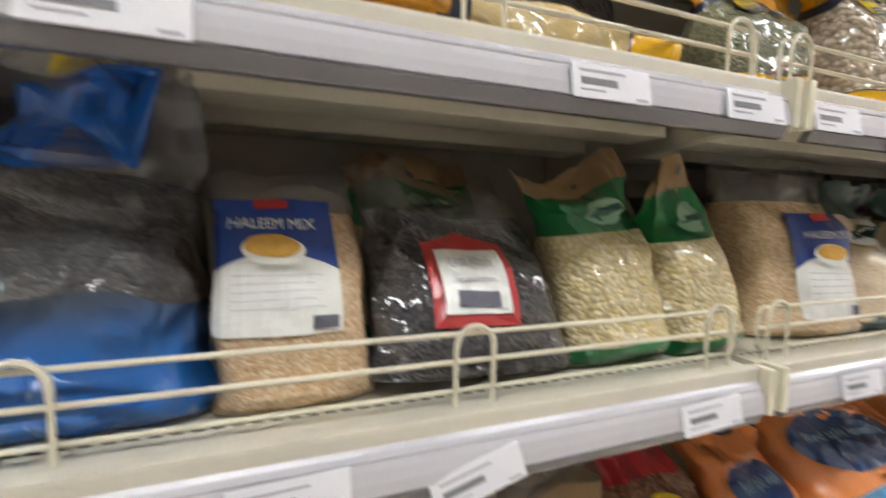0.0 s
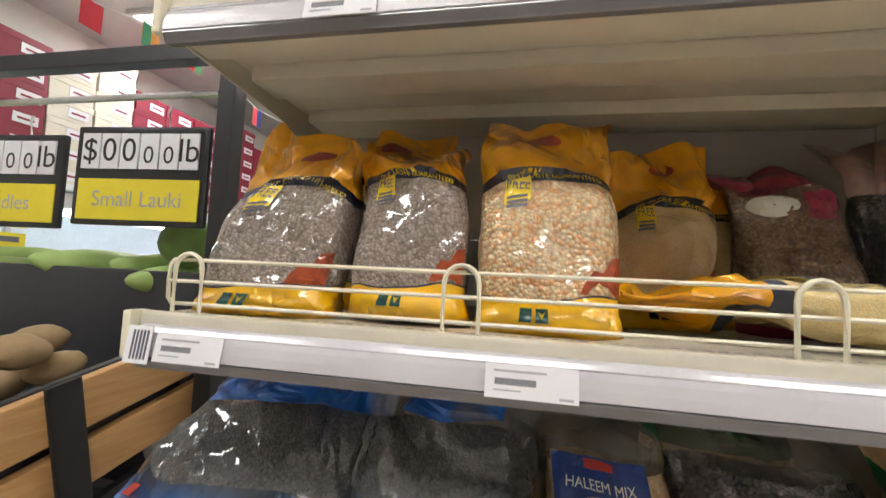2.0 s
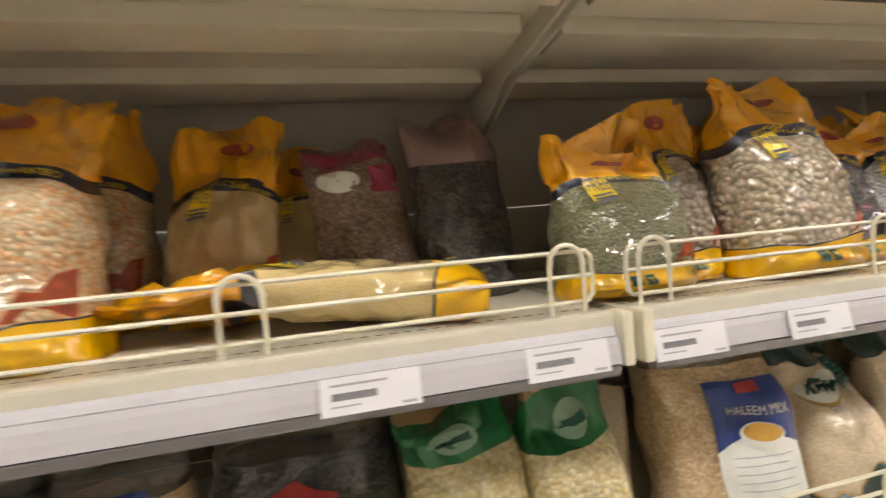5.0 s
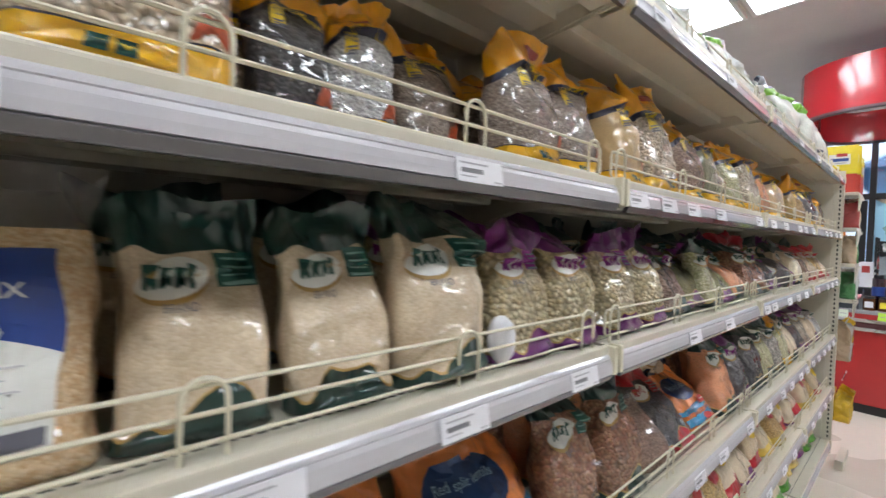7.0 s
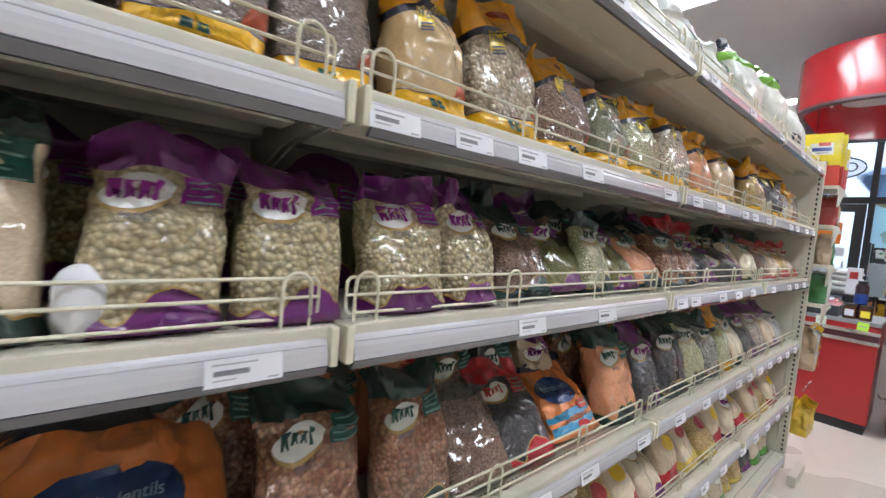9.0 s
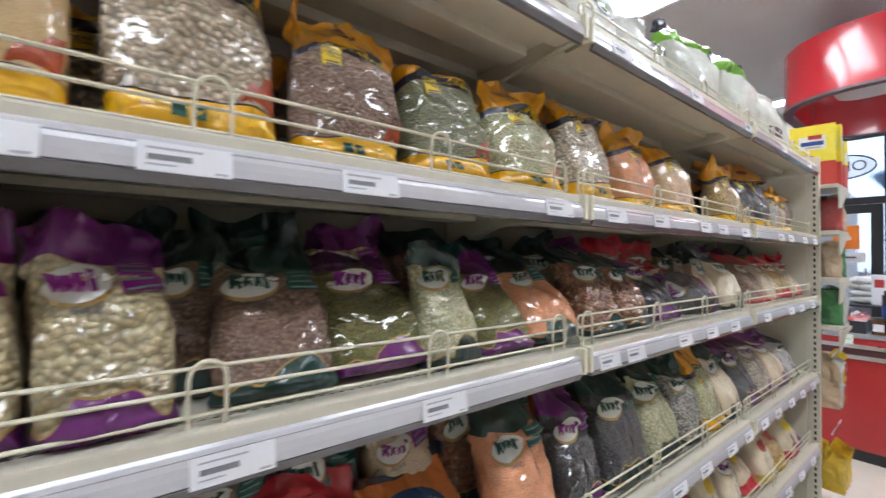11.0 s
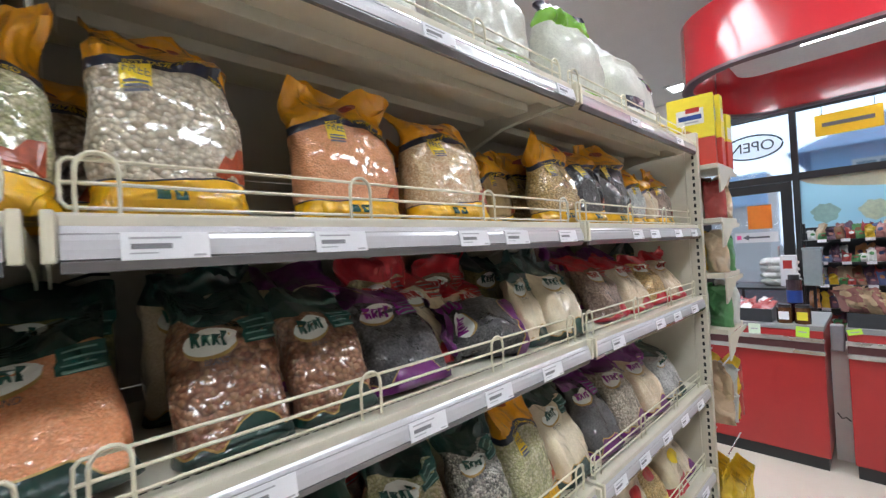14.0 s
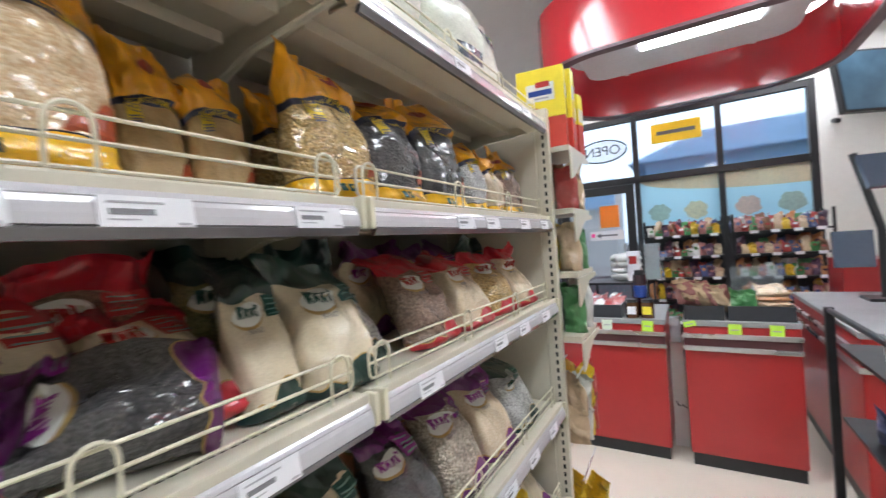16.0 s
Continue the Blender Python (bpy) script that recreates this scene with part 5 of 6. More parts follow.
for a in (("pink", 3.13, 3.32, 0.07, 0.235), ("wheat", 3.35, 3.54, 0.06, 0.24), ("besan", 3.57, 3.66, 0.17, 0.20), ("besan", 3.66, 3.75, 0.16, 0.20), ("gold", 3.75, 3.91, 0.05, 0.235), ("urad", 3.92, 4.07, 0.055, 0.245), ("black", 4.08, 4.25, 0.055, 0.265), ("whitish", 4.28, 4.39, 0.06, 0.20), ("flour", 4.41, 4.51, 0.06, 0.19), ("brown", 4.54, 4.70, 0.07, 0.22)):
    bag(Y, "yellow", a[0], a[1], a[2], a[3], a[4], lean=9)
for gname, xa in (("bean", 1.15), ("chickpea", 1.30), ("grey_lentil", 1.46), ("grey_lentil", 1.62), ("grey_lentil", 1.76), ("bean", 1.93), ("chickpea", 2.08), ("brown", 2.22), ("moong", 2.40), ("moong", 2.58), ("bean", 2.78), ("pink", 3.20), ("wheat", 3.44), ("gold", 3.82), ("black", 4.0), ("black", 4.20), ("brown", 4.40), ("brown", 4.57)):
    bag(Y, "yellow", gname, xa, xa + 0.15, 0.22, 0.235, lean=5)

# shelf below
R = 3
bag(R, "blue_top", "black", -0.115, 0.205, 0.045, 0.25, d=0.15, lean=20, shear=0.45, taper=0.28, flop=0.3)
bag(R, "blue", "black", 0.205, 0.43, 0.05, 0.255, d=0.14, lean=13, taper=0.08, flop=0.5)
bag(R, "haleem", "wheat", 0.432, 0.553, 0.06, 0.19, lean=16, fill=0.88)
bag(R, "urad", "urad", 0.552, 0.75, 0.045, 0.21, d=0.11, lean=28, roll=2)
bag(R, "kraft", "oats", 0.56, 0.74, 0.23, 0.22, lean=4)
bag(R, "kraft", "oats", 0.755, 0.885, 0.06, 0.215, lean=14, roll=-5)
bag(R, "kraft", "oats", 0.885, 1.0, 0.06, 0.205, lean=14, roll=-5)
bag(R, "clear", "flour", 0.97, 1.05, 0.16, 0.21, lean=10, turn=-25)
bag(R, "haleem_large", "wheat", 1.045, 1.225, 0.065, 0.225, lean=14, turn=-12, fill=0.88)
bag(R, "green", "flour", 1.235, 1.355, 0.055, 0.20, lean=18)
bag(R, "green", "flour", 1.37, 1.488, 0.05, 0.205, lean=14)
bag(R, "green", "flour", 1.492, 1.64, 0.045, 0.215, lean=8)
for xa, xb in ((1.655, 1.785), (1.795, 1.925), (1.965, 2.105), (2.11, 2.22)):
    bag(R, "purple", "chick_yellow", xa, xb, 0.045, 0.205, lean=13)
bag(R, "green", "brown", 2.19, 2.27, 0.12, 0.20, lean=14)
bag(R, "green", "brown", 2.25, 2.395, 0.05, 0.20, lean=26)
bag(R, "purple", "olive", 2.39, 2.55, 0.06, 0.21, lean=36)
bag(R, "green", "green_split", 2.53, 2.64, 0.05, 0.20, lean=22)
bag(R, "purple", "olive", 2.645, 2.77, 0.05, 0.20, lean=34)
bag(R, "green", "salmon", 2.775, 2.925, 0.05, 0.20, lean=34, roll=-3)
bag(R, "green", "kidney", 2.955, 3.09, 0.05, 0.205, lean=24)
bag(R, "green", "kidney", 3.10, 3.225, 0.05, 0.20, lean=26)
bag(R, "purple", "urad", 3.23, 3.385, 0.05, 0.205, lean=34)
bag(R, "purple", "urad", 3.545, 3.685, 0.062, 0.205, lean=0, roll=-68, tip=58)
bag(R, "red", "cream", 3.385, 3.54, 0.13, 0.225, lean=34, turn=10)
bag(R, "red", "cream", 3.54, 3.68, 0.085, 0.215, lean=46, turn=10)
bag(R, "green", "cream", 3.645, 3.735, 0.075, 0.20, lean=20)
bag(R, "green", "cream", 3.735, 3.87, 0.05, 0.205, lean=20)
bag(R, "green", "whitish", 3.885, 3.96, 0.11, 0.18, lean=30)
for k, xa in enumerate((4.01, 4.19, 4.37, 4.53)):
    bag(R, "red", ("brown", "flour", "gold", "flour")[k], xa, xa + 0.15, 0.05, 0.205, lean=26)
for k in range(20):
    xa = 1.2 + k * 0.175
    col = ("green", "green", "purple", "purple", "purple", "green", "green", "purple", "green", "green", "green", "purple", "red", "red")[k % 14]
    bag(R, col, ("flour", "flour", "chick_yellow", "brown", "olive")[k % 5], xa, xa + 0.15, 0.24, 0.22, lean=3)
lump("crumpled_paper", "crumpled white paper cup behind the wire guard", "litter", "litter", PAPER, (1.665, 0.04, LEVELS[R] - 0.004), (0.022, 0.02, 0.036), (0, 0, 0), 5.5)

cb = thing("cable", "thin black cable hanging at the back panel", "cable")
part("wire", tube(bmesh.new(), [(2.855, 0.40, 1.213), (2.84, 0.405, 1.32), (2.84, 0.405, 1.38), (2.852, 0.405, 1.405), (2.87, 0.405, 1.43), (2.905, 0.405, 1.442), (2.93, 0.406, 1.44)], 0.003, 6), BLACK, cb)

# third shelf
T = 2
bag(T, "clear", "flour", 0.10, 0.30, 0.06, 0.20, lean=30)
bag(T, "maroon", "brown", 0.32, 0.46, 0.06, 0.20, lean=24)
bag(T, "pouch_kraft", "flour", 0.50, 0.66, 0.05, 0.20, lean=34)
bag(T, "pouch_kraft", "brown", 0.71, 0.88, 0.05, 0.215, lean=34)
bag(T, "pouch_red", "kidney", 0.90, 1.06, 0.05, 0.20, lean=44)
bag(T, "orange", "salmon", 1.07, 1.225, 0.05, 0.22, lean=36)
bag(T, "orange", "salmon", 1.23, 1.56, 0.03, 0.28, d=0.11, lean=46)
bag(T, "orange", "salmon", 1.575, 1.815, 0.03, 0.27, d=0.11, lean=42)
for a in (("green", "kidney", 1.84, 1.995, 0.25, 14), ("green", "kidney", 2.02, 2.16, 0.255, 14), ("clear", "brown", 2.17, 2.33, 0.23, 40), ("red", "urad", 2.30, 2.47, 0.22, 40), ("orange", "salmon", 2.47, 2.66, 0.2, 50), ("green", "salmon", 2.70, 2.86, 0.25, 16), ("purple", "urad", 2.88, 3.01, 0.23, 16),
          ("green", "urad", 3.04, 3.21, 0.25, 16), ("green", "green_split", 3.235, 3.40, 0.25, 18), ("green", "speckle", 3.42, 3.555, 0.24, 18), ("yellow", "green_split", 3.57, 3.715, 0.25, 18), ("green", "cream", 3.73, 3.88, 0.24, 26), ("purple", "black", 3.90, 4.06, 0.24, 24), ("purple", "pale_speckle", 4.08, 4.26, 0.24, 26), ("purple", "flour", 4.28, 4.43, 0.23, 26), ("green", "whitish", 4.46, 4.64, 0.20, 26)):
    bag(T, a[0], a[1], a[2], a[3], 0.05, a[4], lean=a[5])
for k in range(19):
    xa = 1.75 + k * 0.155
    st_ = ("green", "green", "red", "green", "green", "purple", "green")[k % 7]
    bag(T, st_, ("kidney", "salmon", "salmon", "brown", "urad", "flour")[k % 6], xa, xa + 0.145, 0.21, 0.255, lean=5)

# fourth shelf and base deck
rnd = random.Random(9)
kinds = (("pouch_yellow", "gold"), ("pouch_red", "flour"), ("clear", "flour"), ("pouch_red", "cream"), ("pouch_yellow", "cream"), ("red", "kidney"), ("purple", "cream"), ("green", "flour"))
for k in range(28):
    s_, g_ = kinds[(k * 3 + k // 5) % 8]
    xa = 0.3 + k * 0.158
    bag(1, s_, g_, xa, xa + 0.14, 0.04 + rnd.uniform(0, 0.03), 0.21, lean=rnd.uniform(14, 40))
for k in range(28):
    s_, g_ = (("pouch_green", "cream"), ("purple", "urad"), ("pouch_yellow", "gold"), ("pouch_green", "flour"))[(k * 3 + k // 4) % 4]
    xa = 0.3 + k * 0.158
    bag(0, s_, g_, xa, xa + 0.14, 0.04 + rnd.uniform(0, 0.03), 0.2, lean=rnd.uniform(10, 25))

# top shelf of rice sacks
P = 5
bag(P, "rice", "rice", 0.03, 0.27, 0.04, 0.30, d=0.10, lean=72, turn=80)
for k, xa in enumerate((0.32, 0.56, 0.80, 1.06, 1.32, 1.58, 1.84, 2.1, 2.36, 2.62, 2.88, 3.16)):
    bag(P, "rice_plain" if k % 3 else "rice", "rice", xa, xa + 0.23, 0.05, 0.26 if k % 3 else 0.30, d=0.13, lean=14, knot=0.0 if k % 3 else 0.55)
bag(P, "rice", "rice", 3.47, 3.73, 0.04, 0.32, d=0.15, lean=6, knot=0.6, fill=0.72)
bag(P, "rice", "rice", 3.86, 4.11, 0.04, 0.35, d=0.15, lean=6, knot=0.6, fill=0.72)
bag(P, "rice_plain", "rice", 4.22, 4.54, 0.04, 0.33, d=0.17, lean=8, roll=5)
bag(P, "pouch_red", "flour", 4.58, 4.70, 0.04, 0.12, d=0.08, lean=30)

# ---- price labels on the strips ----
label_first = None


def price_label(x, level, tilt=0.0, drop=0.0):
    global label_first
    m = pose(x + 0.037, -0.0180, LEVELS[level] - 0.0325 - drop, -11, tilt, 0)
    if label_first:
        return copy_thing(label_first, m)
    t = thing("price_label", "white paper price label with a printed barcode", "price label", "price labels", m)
    part("sheet", boxed(-0.037, 0.037, -0.0006, 0.0006, -0.0135, 0.0135), PAPER, t)
    part("barcode", boxed(-0.029, 0.004, -0.0012, -0.0007, -0.003, 0.0022), mat("barcode_grey", (0.22, 0.22, 0.24), 0.7, vary=0.5, grain=700), t)
    part("text_bar", boxed(-0.03, 0.012, -0.0012, -0.0007, 0.007, 0.0088), INK_PALE, t)
    part("text_bar", boxed(-0.03, -0.008, -0.0012, -0.0007, -0.0078, -0.0066), INK_PALE, t)
    part("price", boxed(0.022, 0.033, -0.0012, -0.0007, -0.0115, -0.0095), INK_PALE, t)
    label_first = t
    return t


for x in (0.047, 0.368, 0.684, 0.845, 0.964, 1.110, 1.516, 1.912, 2.046, 2.178, 2.363, 2.723, 2.908, 3.10, 3.357, 3.48, 3.67, 4.065, 4.20, 4.42, 4.60):
    price_label(x, 4)
for x in (0.18, 0.62, 1.05, 1.46, 1.98, 2.4, 2.93, 3.3, 3.7, 4.1, 4.5):
    price_label(x, 5)
for x, a in ((0.05, 0), (0.451, -2), (0.581, -15), (0.82, -3), (1.055, 0), (1.285, 0), (1.506, 0), (1.756, 0), (2.222, 0), (2.477, 0), (2.885, 0), (2.987, 0), (3.23, 0), (3.40, 0), (3.577, 0), (3.895, 0), (4.2, 0), (4.36, 0), (4.55, 0)):
    price_label(x, 3, a, 0.012 if a < -5 else 0.0)
for x in (1.42, 1.9, 2.3, 2.48, 2.74, 2.98, 3.2, 3.36, 3.55, 3.7, 3.86, 4.02, 4.2, 4.37, 4.55):
    price_label(x, 2)
for x in (2.5, 2.8, 3.05, 3.3, 3.5, 3.75, 3.95, 4.15, 4.35, 4.55):
    price_label(x, 1)
tag = thing("barcode_sticker", "white sticker with upright black bars", "sticker", m=pose(0.03, -0.0195, LEVELS[4] - 0.031, -8))
part("sheet", boxed(-0.015, 0.013, -0.0006, 0.0006, -0.018, 0.018), PAPER, tag)
for k in range(5):
    part("bar", boxed(-0.008 + k * 0.004, -0.006 + k * 0.004, -0.0012, -0.0007, -0.014, 0.014), INK, tag)

# ---- aisle end rack facing the tills ----
er = thing("end_rack", "cream steel end rack with four short shelves", "shelving")
for z in (1.075, 1.30, 1.525, 1.745):
    part("shelf_board", boxed(4.796, 5.06, -0.072, 0.38, z - 0.02, z, 0.003), CREAM, er)
    bm = bmesh.new()
    pr = [(4.79, z - 0.02), (4.79, z - 0.12), (4.83, z - 0.11), (4.95, z - 0.045), (5.08, z - 0.035), (5.08, z - 0.02)]
    a = [bm.verts.new((x, -0.078, zz)) for x, zz in pr]
    b = [bm.verts.new((x, -0.0725, zz)) for x, zz in pr]
    for k in range(len(pr)):
        bm.faces.new((a[k], a[(k + 1) % len(pr)], b[(k + 1) % len(pr)], b[k]))
    bm.faces.new(a), bm.faces.new(b[::-1])
    part("shelf_bracket", bm, CREAM, er)
part("back_sheet", boxed(4.788, 4.794, -0.005, 0.38, 0.14, 1.86), CREAM, er)
part("foot", boxed(4.79, 5.06, -0.07, -0.03, 0.0, 0.06, 0.004), CREAM, er)
for z in (0.93, 0.57):
    for y in (-0.045, 0.045, 0.135, 0.225, 0.315):
        part("peg", tube(bmesh.new(), [(4.794, y, z), (5.02, y, z + 0.015)], 0.003, 6), STEEL, er)


def packet(name, label, material, m, w, h, d, band=None, seed=1, group=""):
    s = Sack(w, h, d, seed, fill=0.85, ears=0.02)
    t = thing(name, label, "packet", group, m)
    part("pack", s.zone(lambda q: 0, lambda q: 1, 9, nu=18, cap=True), material, t, smooth=True)
    if band:
        part("print", s.patch(oval(0, 0.58, 0.55, 0.13, 12), 0.002, 3), band, t)
    return t


rnd = random.Random(21)
SILVER = film("film_silver", (0.55, 0.52, 0.48))
SNACK = [film("film_snack_red", (0.42, 0.05, 0.045)), film("film_snack_yellow", (0.78, 0.52, 0.03)), film("film_snack_green", (0.08, 0.27, 0.09)), film("film_snack_blue", (0.08, 0.11, 0.26)), film("film_snack_brown", (0.22, 0.10, 0.05)), film("film_snack_pink", (0.42, 0.18, 0.17)), film("film_snack_beige", (0.62, 0.46, 0.30)), film("film_snack_orange", (0.55, 0.24, 0.09)), WHITEF, film("film_snack_violet", (0.12, 0.06, 0.11))]
NAMES = ["red", "yellow", "green", "blue", "brown", "pink", "beige", "orange", "white", "violet"]
packs = {}


def snack(kind, m, w=0.09, h=0.13, d=0.04, where="on the snack rack"):
    key = (kind, w, h)
    if key in packs:
        return copy_thing(packs[key], m)
    packs[key] = packet("snack_packet", f"small {NAMES[kind]} foil snack packet {where}", SNACK[kind], m, w, h, d, SNACK[(kind * 3 + 8) % 10], kind + 3, "snack packets")
    return packs[key]


# end rack goods, shelf by shelf
for r in range(2):
    for c in range(5):
        yy = -0.035 + c * 0.085
        snack((0, 6, 4, 0)[(r + c) % 4], pose(4.88 + r * 0.1, yy, 1.525, 0, 0, 90), 0.08, 0.17, 0.05, "on the end rack")
        snack((6, 2, 1)[(r + c) % 3], pose(4.88 + r * 0.1, yy, 1.30, 0, 0, 90), 0.08, 0.16, 0.05, "on the end rack")
        snack((2, 8, 2)[(r + c) % 3], pose(4.88 + r * 0.1, yy, 1.075, 0, 0, 90), 0.085, 0.18, 0.05, "on the end rack")
for r in range(4):
    for c in range(4):
        for z in (0.79, 0.685):
            snack((6, 0, 1, 8)[(r * 3 + c) % 4], pose(4.83 + r * 0.05, -0.035 + c * 0.085, z - 0.012 * c, 0, 0, 90 + rnd.uniform(-25, 25)), 0.075, 0.13, 0.035, "hanging on the end rack")
for r in range(6):
    for c in range(4):
        snack(1 if c < 3 else 4, pose(4.82 + r * 0.035, -0.045 + c * 0.09, 0.30, 0, 0, 90 + rnd.uniform(-12, 12)), 0.08, 0.17, 0.02, "hanging on the end rack")
for k in range(4):
    bx = thing("biscuit_carton", "yellow and red biscuit carton stood on the end rack", "carton", "biscuit cartons", pose(4.86 + 0.065 * k, 0.03 - 0.012 * (k % 2), 1.745, 0, 0, 8 - 5 * k))
    hh = 0.30 - 0.06 * (k // 2)
    part("upper_face", boxed(-0.028, 0.028, -0.085, 0.085, 0.12, hh, 0.002), mat("carton_yellow", (0.82, 0.68, 0.03), 0.4, coat=0.3), bx)
    part("lower_face", boxed(-0.028, 0.028, -0.085, 0.085, 0, 0.119, 0.002), mat("carton_scarlet", (0.55, 0.05, 0.03), 0.4, coat=0.3), bx)
    lb = part("label", boxed(-0.0295, -0.0283, -0.05, 0.05, hh - 0.12, hh - 0.055), LOGO, bx)
    part("label_mark", boxed(-0.0306, -0.0297, -0.035, 0.015, hh - 0.07, hh - 0.05), REDP, lb)
    part("label_bar", boxed(-0.0306, -0.0297, -0.042, 0.042, hh - 0.10, hh - 0.08), BLUEP, lb)
    part("text_bar", boxed(-0.0306, -0.0297, -0.03, 0.02, hh - 0.113, hh - 0.107), INK_PALE, lb)
    part("name_plate", boxed(-0.022, 0.022, -0.0866, -0.0854, hh - 0.11, hh - 0.06), LOGO, bx)
    bm = bmesh.new()
    bm.faces.new([bm.verts.new((-0.0292, 0.03 + 0.055 * math.cos(a), 0.105 + 0.055 * math.sin(a))) for a in [2 * math.pi * q / 20 for q in range(20)]])
    part("biscuit_print", bm, mat("biscuit_brown", (0.42, 0.20, 0.06), 0.5, vary=0.3, grain=90), bx)

# ---- goods on and behind the tills ----
def tray(x0, x1, y0, y1, z=0.875, h=0.085):
    t = thing("display_tray", "dark grey plastic display tray on the counter", "tray", "display trays", pose(0, 0, 0))
    bm = boxed(x0, x1, y0, y1, z, z + 0.008)
    for a in ((x0, x0 + 0.008, y0, y1), (x1 - 0.008, x1, y0, y1), (x0 + 0.008, x1 - 0.008, y0, y0 + 0.008), (x0 + 0.008, x1 - 0.008, y1 - 0.008, y1)):
        box(bm, *a, z + 0.008, z + h)
    part("bin", bm, DARK_TRAY, t)
    return t


tray(6.23, 6.55, 0.0, 0.40), tray(6.23, 6.55, -0.56, -0.22 - 0.13), tray(6.23, 6.55, -0.885, -0.575)
tray(6.23, 6.55, 0.42, 0.9)
for k in range(18):
    snack((0, 0, 8, 0)[k % 4], pose(6.30 + 0.07 * (k % 3), 0.04 + 0.055 * (k // 3), 0.93 + 0.012 * (k % 3), 70, 10 * (k % 3), 90 + rnd.uniform(-30, 30)), 0.07, 0.11, 0.03, "in a counter tray")
for k in range(12):
    snack((6, 5, 6)[k % 3], pose(6.30 + 0.09 * (k % 2), -0.54 + 0.03 * (k // 2), 0.925 + 0.004 * k, -35, 0, 70 + rnd.uniform(-12, 12)), 0.14, 0.17, 0.035, "in a counter tray")
for k in range(3):
    snack(2, pose(6.3 + 0.05 * k, -0.66, 0.885, -6, 0, 85), 0.13, 0.16, 0.03, "in a counter tray")
for k in range(5):
    snack((6, 7)[k % 2], pose(6.3, -0.80 + 0.0 * k, 0.90 + 0.03 * k, 80, 0, 90), 0.15, 0.14, 0.03, "in a counter tray")
for y in (-0.15, -0.06):
    jar = thing("jar", "brown glass jar with a yellow label on the counter", "jar", "jars", pose(6.27, y, 0.875))
    part("glass", tube(bmesh.new(), [(0, 0, 0), (0, 0, 0.01), (0, 0, 0.09), (0, 0, 0.1)], 0.04, 18), mat("brown_glass", (0.10, 0.04, 0.015), 0.1, coat=0.8), jar, smooth=False)
    part("label", boxed(-0.0425, -0.0395, -0.026, 0.026, 0.025, 0.075), YELLOW_CARD if y < -0.1 else PAPER, jar)
    part("lid", tube(bmesh.new(), [(0, 0, 0.1), (0, 0, 0.118)], 0.035, 18), BLACK, jar, "black screw lid")
bt = thing("bottle", "dark bottle with a blue label on the counter", "bottle", m=pose(6.36, -0.105, 0.875))
part("glass", tube(bmesh.new(), [(0, 0, 0), (0, 0, 0.22), (0, 0, 0.27)], 0.04, 18), mat("dark_glass", (0.03, 0.01, 0.02), 0.1, coat=0.8), bt)
part("label", tube(bmesh.new(), [(0, 0, 0.12), (0, 0, 0.20)], 0.0415, 18), BLUEP, bt)
part("cap", tube(bmesh.new(), [(0, 0, 0.27), (0, 0, 0.30)], 0.03, 18), BLACK, bt)
for y, z, mt, r_ in ((0.09, 0.835, mat("pale_note", (0.70, 0.80, 0.66), 0.6), 0), (-0.15, 0.835, GREEN_NOTE, 3), (-0.375, 0.872, GREEN_NOTE, -14), (-0.60, 0.83, GREEN_NOTE, 0), (-0.79, 0.83, GREEN_NOTE, 2)):
    n_ = thing("paper_note", "square bright paper note stuck to the counter", "note", "paper notes", pose(6.194, y, z, r_, 0, 0))
    part("sheet", boxed(-0.001, 0.001, -0.032, 0.032, -0.032, 0.032 if r_ != -14 else 0.0), mt, n_)
    part("ink_bar", boxed(-0.0018, -0.0012, -0.02, 0.02, -0.004 if r_ != -14 else -0.02, 0.002 if r_ != -14 else -0.014), INK_PALE, n_)
# till belt ends and card terminal pole
tp = thing("glass_guard", "clear acrylic screen clipped to the counter", "screen")
part("sheet", boxed(6.6, 6.606, -0.89, -0.62, 0.875, 1.16), mat("acrylic", (0.8, 0.88, 0.92), 0.05, trans=0.9), tp)
part("clip", boxed(6.58, 6.625, -0.78, -0.74, 0.875, 0.92, 0.004), STEEL, tp)


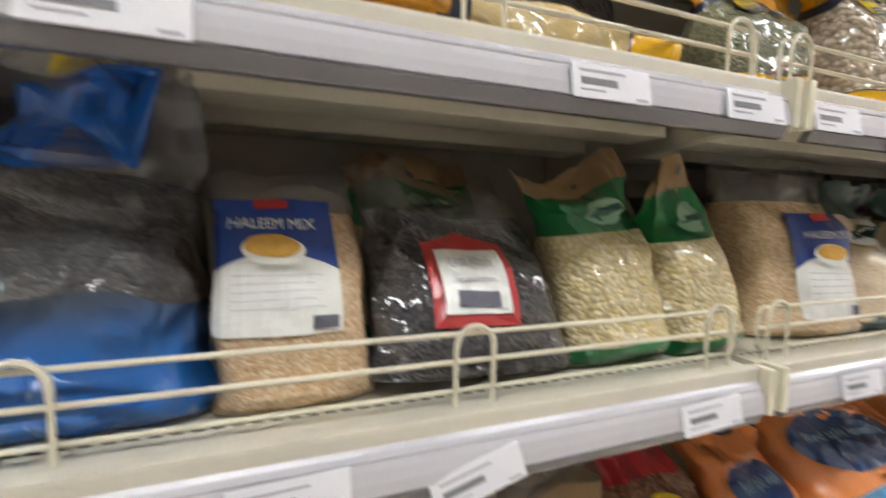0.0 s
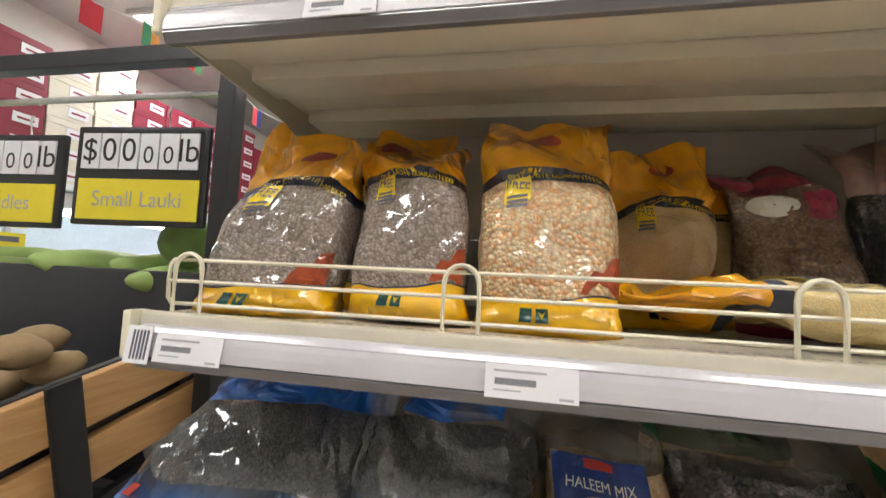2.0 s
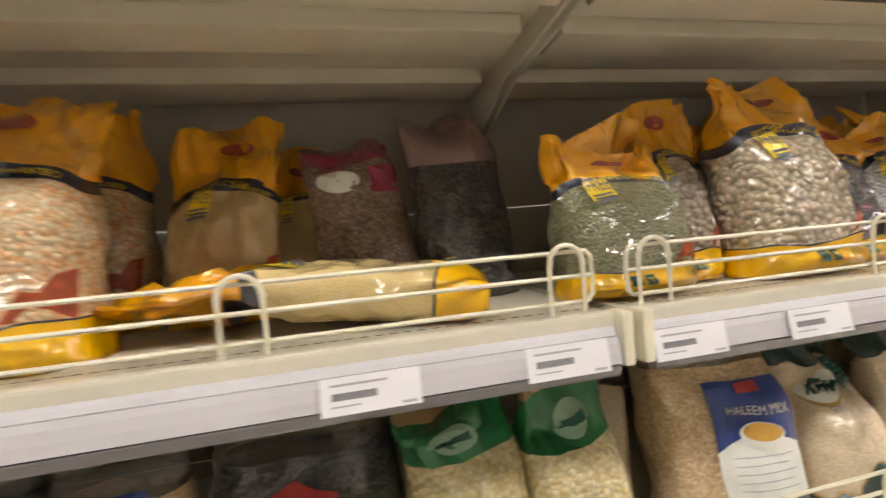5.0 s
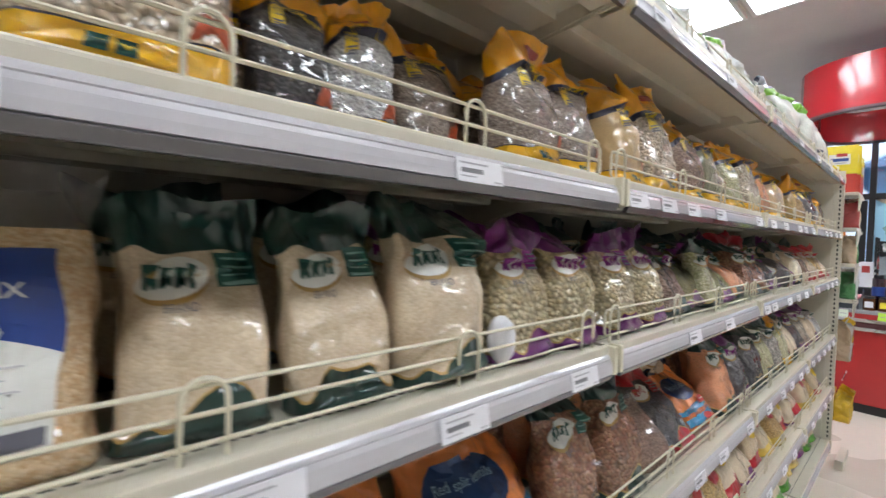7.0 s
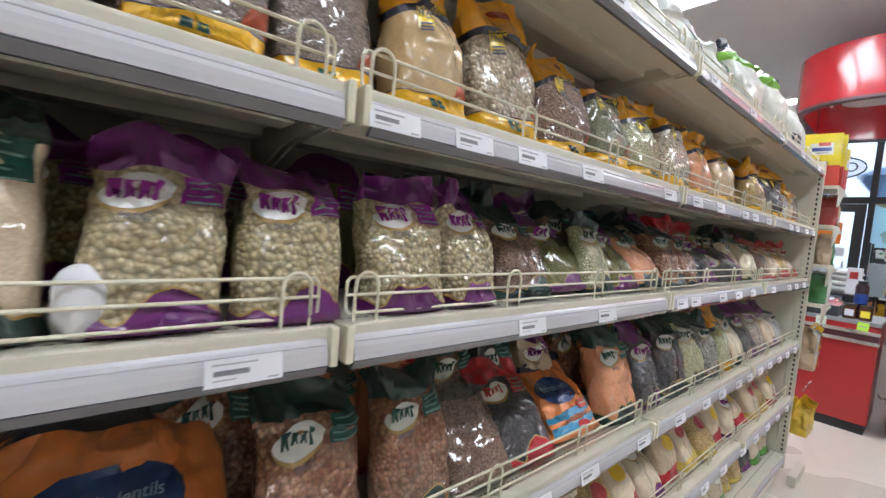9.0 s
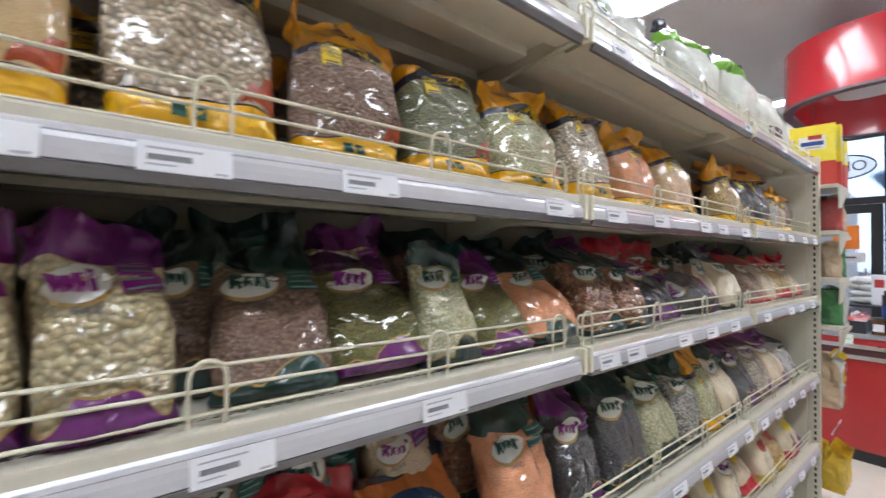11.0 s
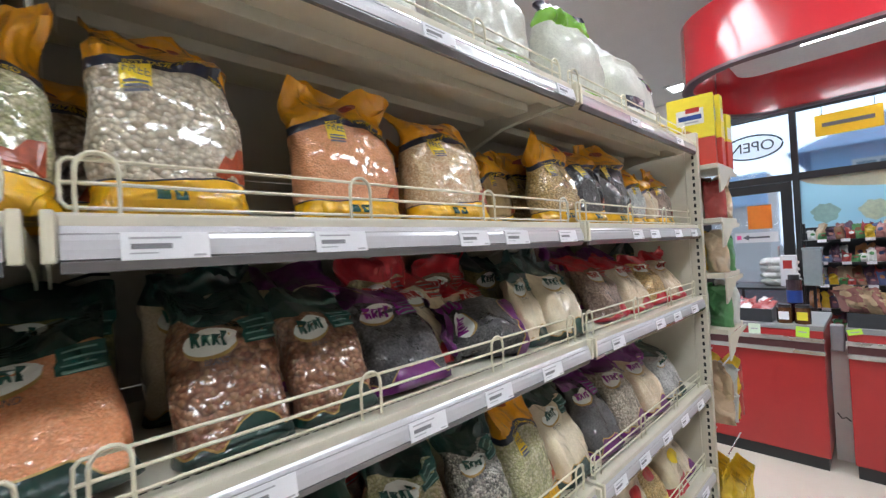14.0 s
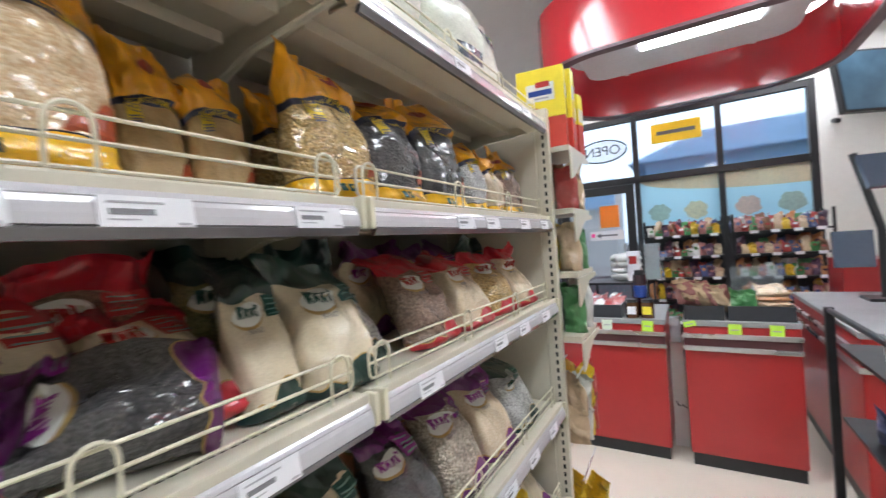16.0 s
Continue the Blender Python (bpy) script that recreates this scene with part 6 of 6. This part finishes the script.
def snack_rack(y0, y1, x=7.85, levels=(0.55, 0.76, 0.97, 1.17, 1.37), name="black wire snack rack with full shelves"):
    r = thing("snack_rack", name, "rack", "snack racks")
    for yy in (y0, y1):
        for xx in (x, x + 0.34):
            part("post", boxed(xx - 0.01, xx + 0.01, yy - 0.01, yy + 0.01, 0, levels[-1] + 0.16, 0.002), BLACK, r)
    for z in levels:
        part("shelf", boxed(x - 0.02, x + 0.34, y0 + 0.012, y1 - 0.012, z - 0.015, z, 0.002), BLACK, r)
        n_ = int((y1 - y0) / 0.15)
        for k in range(n_):
            part("price_tab", boxed(x - 0.024, x - 0.0205, y0 + 0.05 + k * 0.15, y0 + 0.11 + k * 0.15, z - 0.02, z + 0.006), PAPER, r)
    # Added behind the wire shelves to darken the gaps between packets.
    part("back_sheet", boxed(x + 0.352, x + 0.358, y0, y1, 0.1, levels[-1] + 0.12), DARK_TRAY, r, "dark sheet added to darken the gaps")
    for i, z in enumerate(levels):
        yy = y0 + 0.06
        while yy < y1 - 0.04:
            k = rnd.randrange(10)
            h = rnd.choice((0.07, 0.09, 0.12))
            snack(k, pose(x + 0.04, yy, z, -8, 0, -90 + rnd.uniform(-25, 25)), 0.062, h, 0.03)
            if rnd.random() < 0.7:
                snack(rnd.randrange(10), pose(x + 0.14, yy + 0.02, z, -8, 0, -90 + rnd.uniform(-25, 25)), 0.07, 0.14, 0.03)
            yy += rnd.uniform(0.05, 0.068)


snack_rack(-0.68, 0.0)
snack_rack(-1.42, -0.74)
ws = thing("side_table", "black steel side table behind the tills", "table")
part("top", boxed(7.2, 7.6, -0.02, 0.42, 0.98, 1.0, 0.004), BLACK, ws)
for xx in (7.22, 7.58):
    for yy in (0.0, 0.4):
        part("leg", boxed(xx - 0.012, xx + 0.012, yy - 0.012, yy + 0.012, 0, 0.98), BLACK, ws)
for k in range(4):
    packet("flour_sack", "white plastic sack lying in a stack", WHITEF, pose(7.38, 0.10, 1.035 + 0.055 * k, 90, 0, 90 + 4 * k), 0.26, 0.24, 0.07, None, 30 + k, "stacked sacks")
bxw = thing("white_box", "white printed box beside the sacks", "carton", m=pose(7.4, 0.0, 1.0))
part("box", boxed(-0.05, 0.05, -0.015, 0.09, 0, 0.26, 0.003), PAPER, bxw)
part("print", boxed(-0.0515, -0.0502, 0.01, 0.07, 0.15, 0.22), REDP, bxw)
cyl = thing("clear_tub", "clear plastic storage tub stacked behind the till", "tub", m=pose(7.5, -0.10, 1.0))
part("tub", boxed(-0.08, 0.08, -0.07, 0.05, 0.0, 0.30, 0.01), mat("clear_plastic", (0.75, 0.85, 0.9), 0.15, trans=0.7), cyl)
part("lid", boxed(-0.085, 0.085, -0.075, 0.055, 0.30, 0.32, 0.005), mat("clear_plastic", (0.75, 0.85, 0.9), 0.15, trans=0.7), cyl)
part("leg", boxed(-0.01, 0.01, -0.02, 0.0, -1.0, 0.0), BLACK, cyl)

# rack of packets across the aisle, near the tills
fr = thing("packet_rack", "black wire rack hung with blue and white packets", "rack")
for x, y in ((4.6, -0.82), (5.3, -0.82), (4.6, -1.27), (5.3, -1.27)):
    part("post", boxed(x - 0.013, x + 0.013, y - 0.013, y + 0.013, 0, 1.11, 0.003), BLACK, fr)
part("slope_rail", tube(bmesh.new(), [(4.6, -0.82, 1.11), (4.6, -1.27, 0.96)], 0.012), BLACK, fr)
part("top_rail", tube(bmesh.new(), [(4.6, -0.82, 1.10), (5.3, -0.82, 1.10)], 0.01), BLACK, fr)
part("top_rail", tube(bmesh.new(), [(4.6, -1.27, 0.96), (5.3, -1.27, 0.96)], 0.01), BLACK, fr)
for z in (0.30, 0.72, 0.98):
    part("shelf", boxed(4.6, 5.3, -1.25, -0.84, z - 0.012, z), BLACK, fr)
for z in (0.30, 0.72, 0.98):
    for k in range(4):
        snack((8, 3, 8, 8)[k], pose(4.64 + 0.02 * (k % 2), -0.875 - 0.105 * k, z, -8, 0, -84 + 9 * (k % 3)), 0.13, 0.21, 0.05, "leaning on a wire rack")
for k in range(14):
    z = (0.30, 0.72, 0.98)[k % 3]
    snack((3, 8, 3)[(k // 2) % 3], pose(4.78 + 0.1 * (k // 3), -0.92 - 0.13 * (k % 2), z, -20, 0, rnd.uniform(-20, 20) + 60), 0.10, 0.12, 0.04, "on a wire rack")

# ---- small things at the aisle's start ----
lump("plastic_bag", "crumpled clear plastic bag in the lower tray", "plastic bag", "litter", film("film_pale_clear", (0.55, 0.54, 0.52), vary=0.3, strength=1.0), (-0.38, 0.50, 1.06), (0.06, 0.10, 0.08), (0, 0, 20), 2.2)
part("bag_shelf", boxed(-0.9, -0.27, 0.43, 0.75, 1.04, 1.06), DARK_TRAY, st)
fl = thing("flag_bunting", "string of small paper national flags", "bunting")
FLAGS = [((0.05, 0.08, 0.3), (0.8, 0.1, 0.1)), ((0.8, 0.65, 0.05), (0.7, 0.05, 0.08)), ((0.75, 0.05, 0.08), (0.75, 0.05, 0.08)), ((0.85, 0.4, 0.05), (0.05, 0.35, 0.15)), ((0.05, 0.3, 0.12), (0.7, 0.06, 0.06)), ((0.7, 0.05, 0.08), (0.8, 0.8, 0.8))]
pts = [(-1.6, 0.2 + 0.3 * k, 2.78 + 0.06 * math.cos(k * 1.3)) for k in range(9)]
part("string", tube(bmesh.new(), [(-1.6, 0.0, 3.3)] + pts + [(-1.6, 3.0, 3.3)], 0.003, 6), PAPER, fl)
for k, p in enumerate(pts[1:-1]):
    f_ = part("flag", boxed(p[0] - 0.001, p[0] + 0.001, p[1] - 0.05, p[1] + 0.05, p[2] - 0.13, p[2]), mat(f"flag_{'abcdef'[k % 6]}", FLAGS[k % 6][0], 0.7), fl)
    part("stripe", boxed(p[0] + 0.0015, p[0] + 0.0025, p[1] - 0.05, p[1], p[2] - 0.13, p[2]), mat(f"flag_stripe_{'abcdef'[k % 6]}", FLAGS[k % 6][1], 0.7), f_)
for z in (1.75, 1.62):
    yc = thing("shelf_card", "yellow price card on the cooler front", "price card", "cooler cards", pose(-2.34, 1.35, z))
    part("sheet", boxed(-0.002, 0.002, -0.08, 0.08, -0.05, 0.05), YELLOW_CARD, yc)
    part("print", boxed(0.0022, 0.003, -0.05, 0.05, 0.0, 0.03), INK, yc)
    part("clip", boxed(-0.03, -0.0021, -0.01, 0.01, 0.02, 0.26), STEEL, yc)
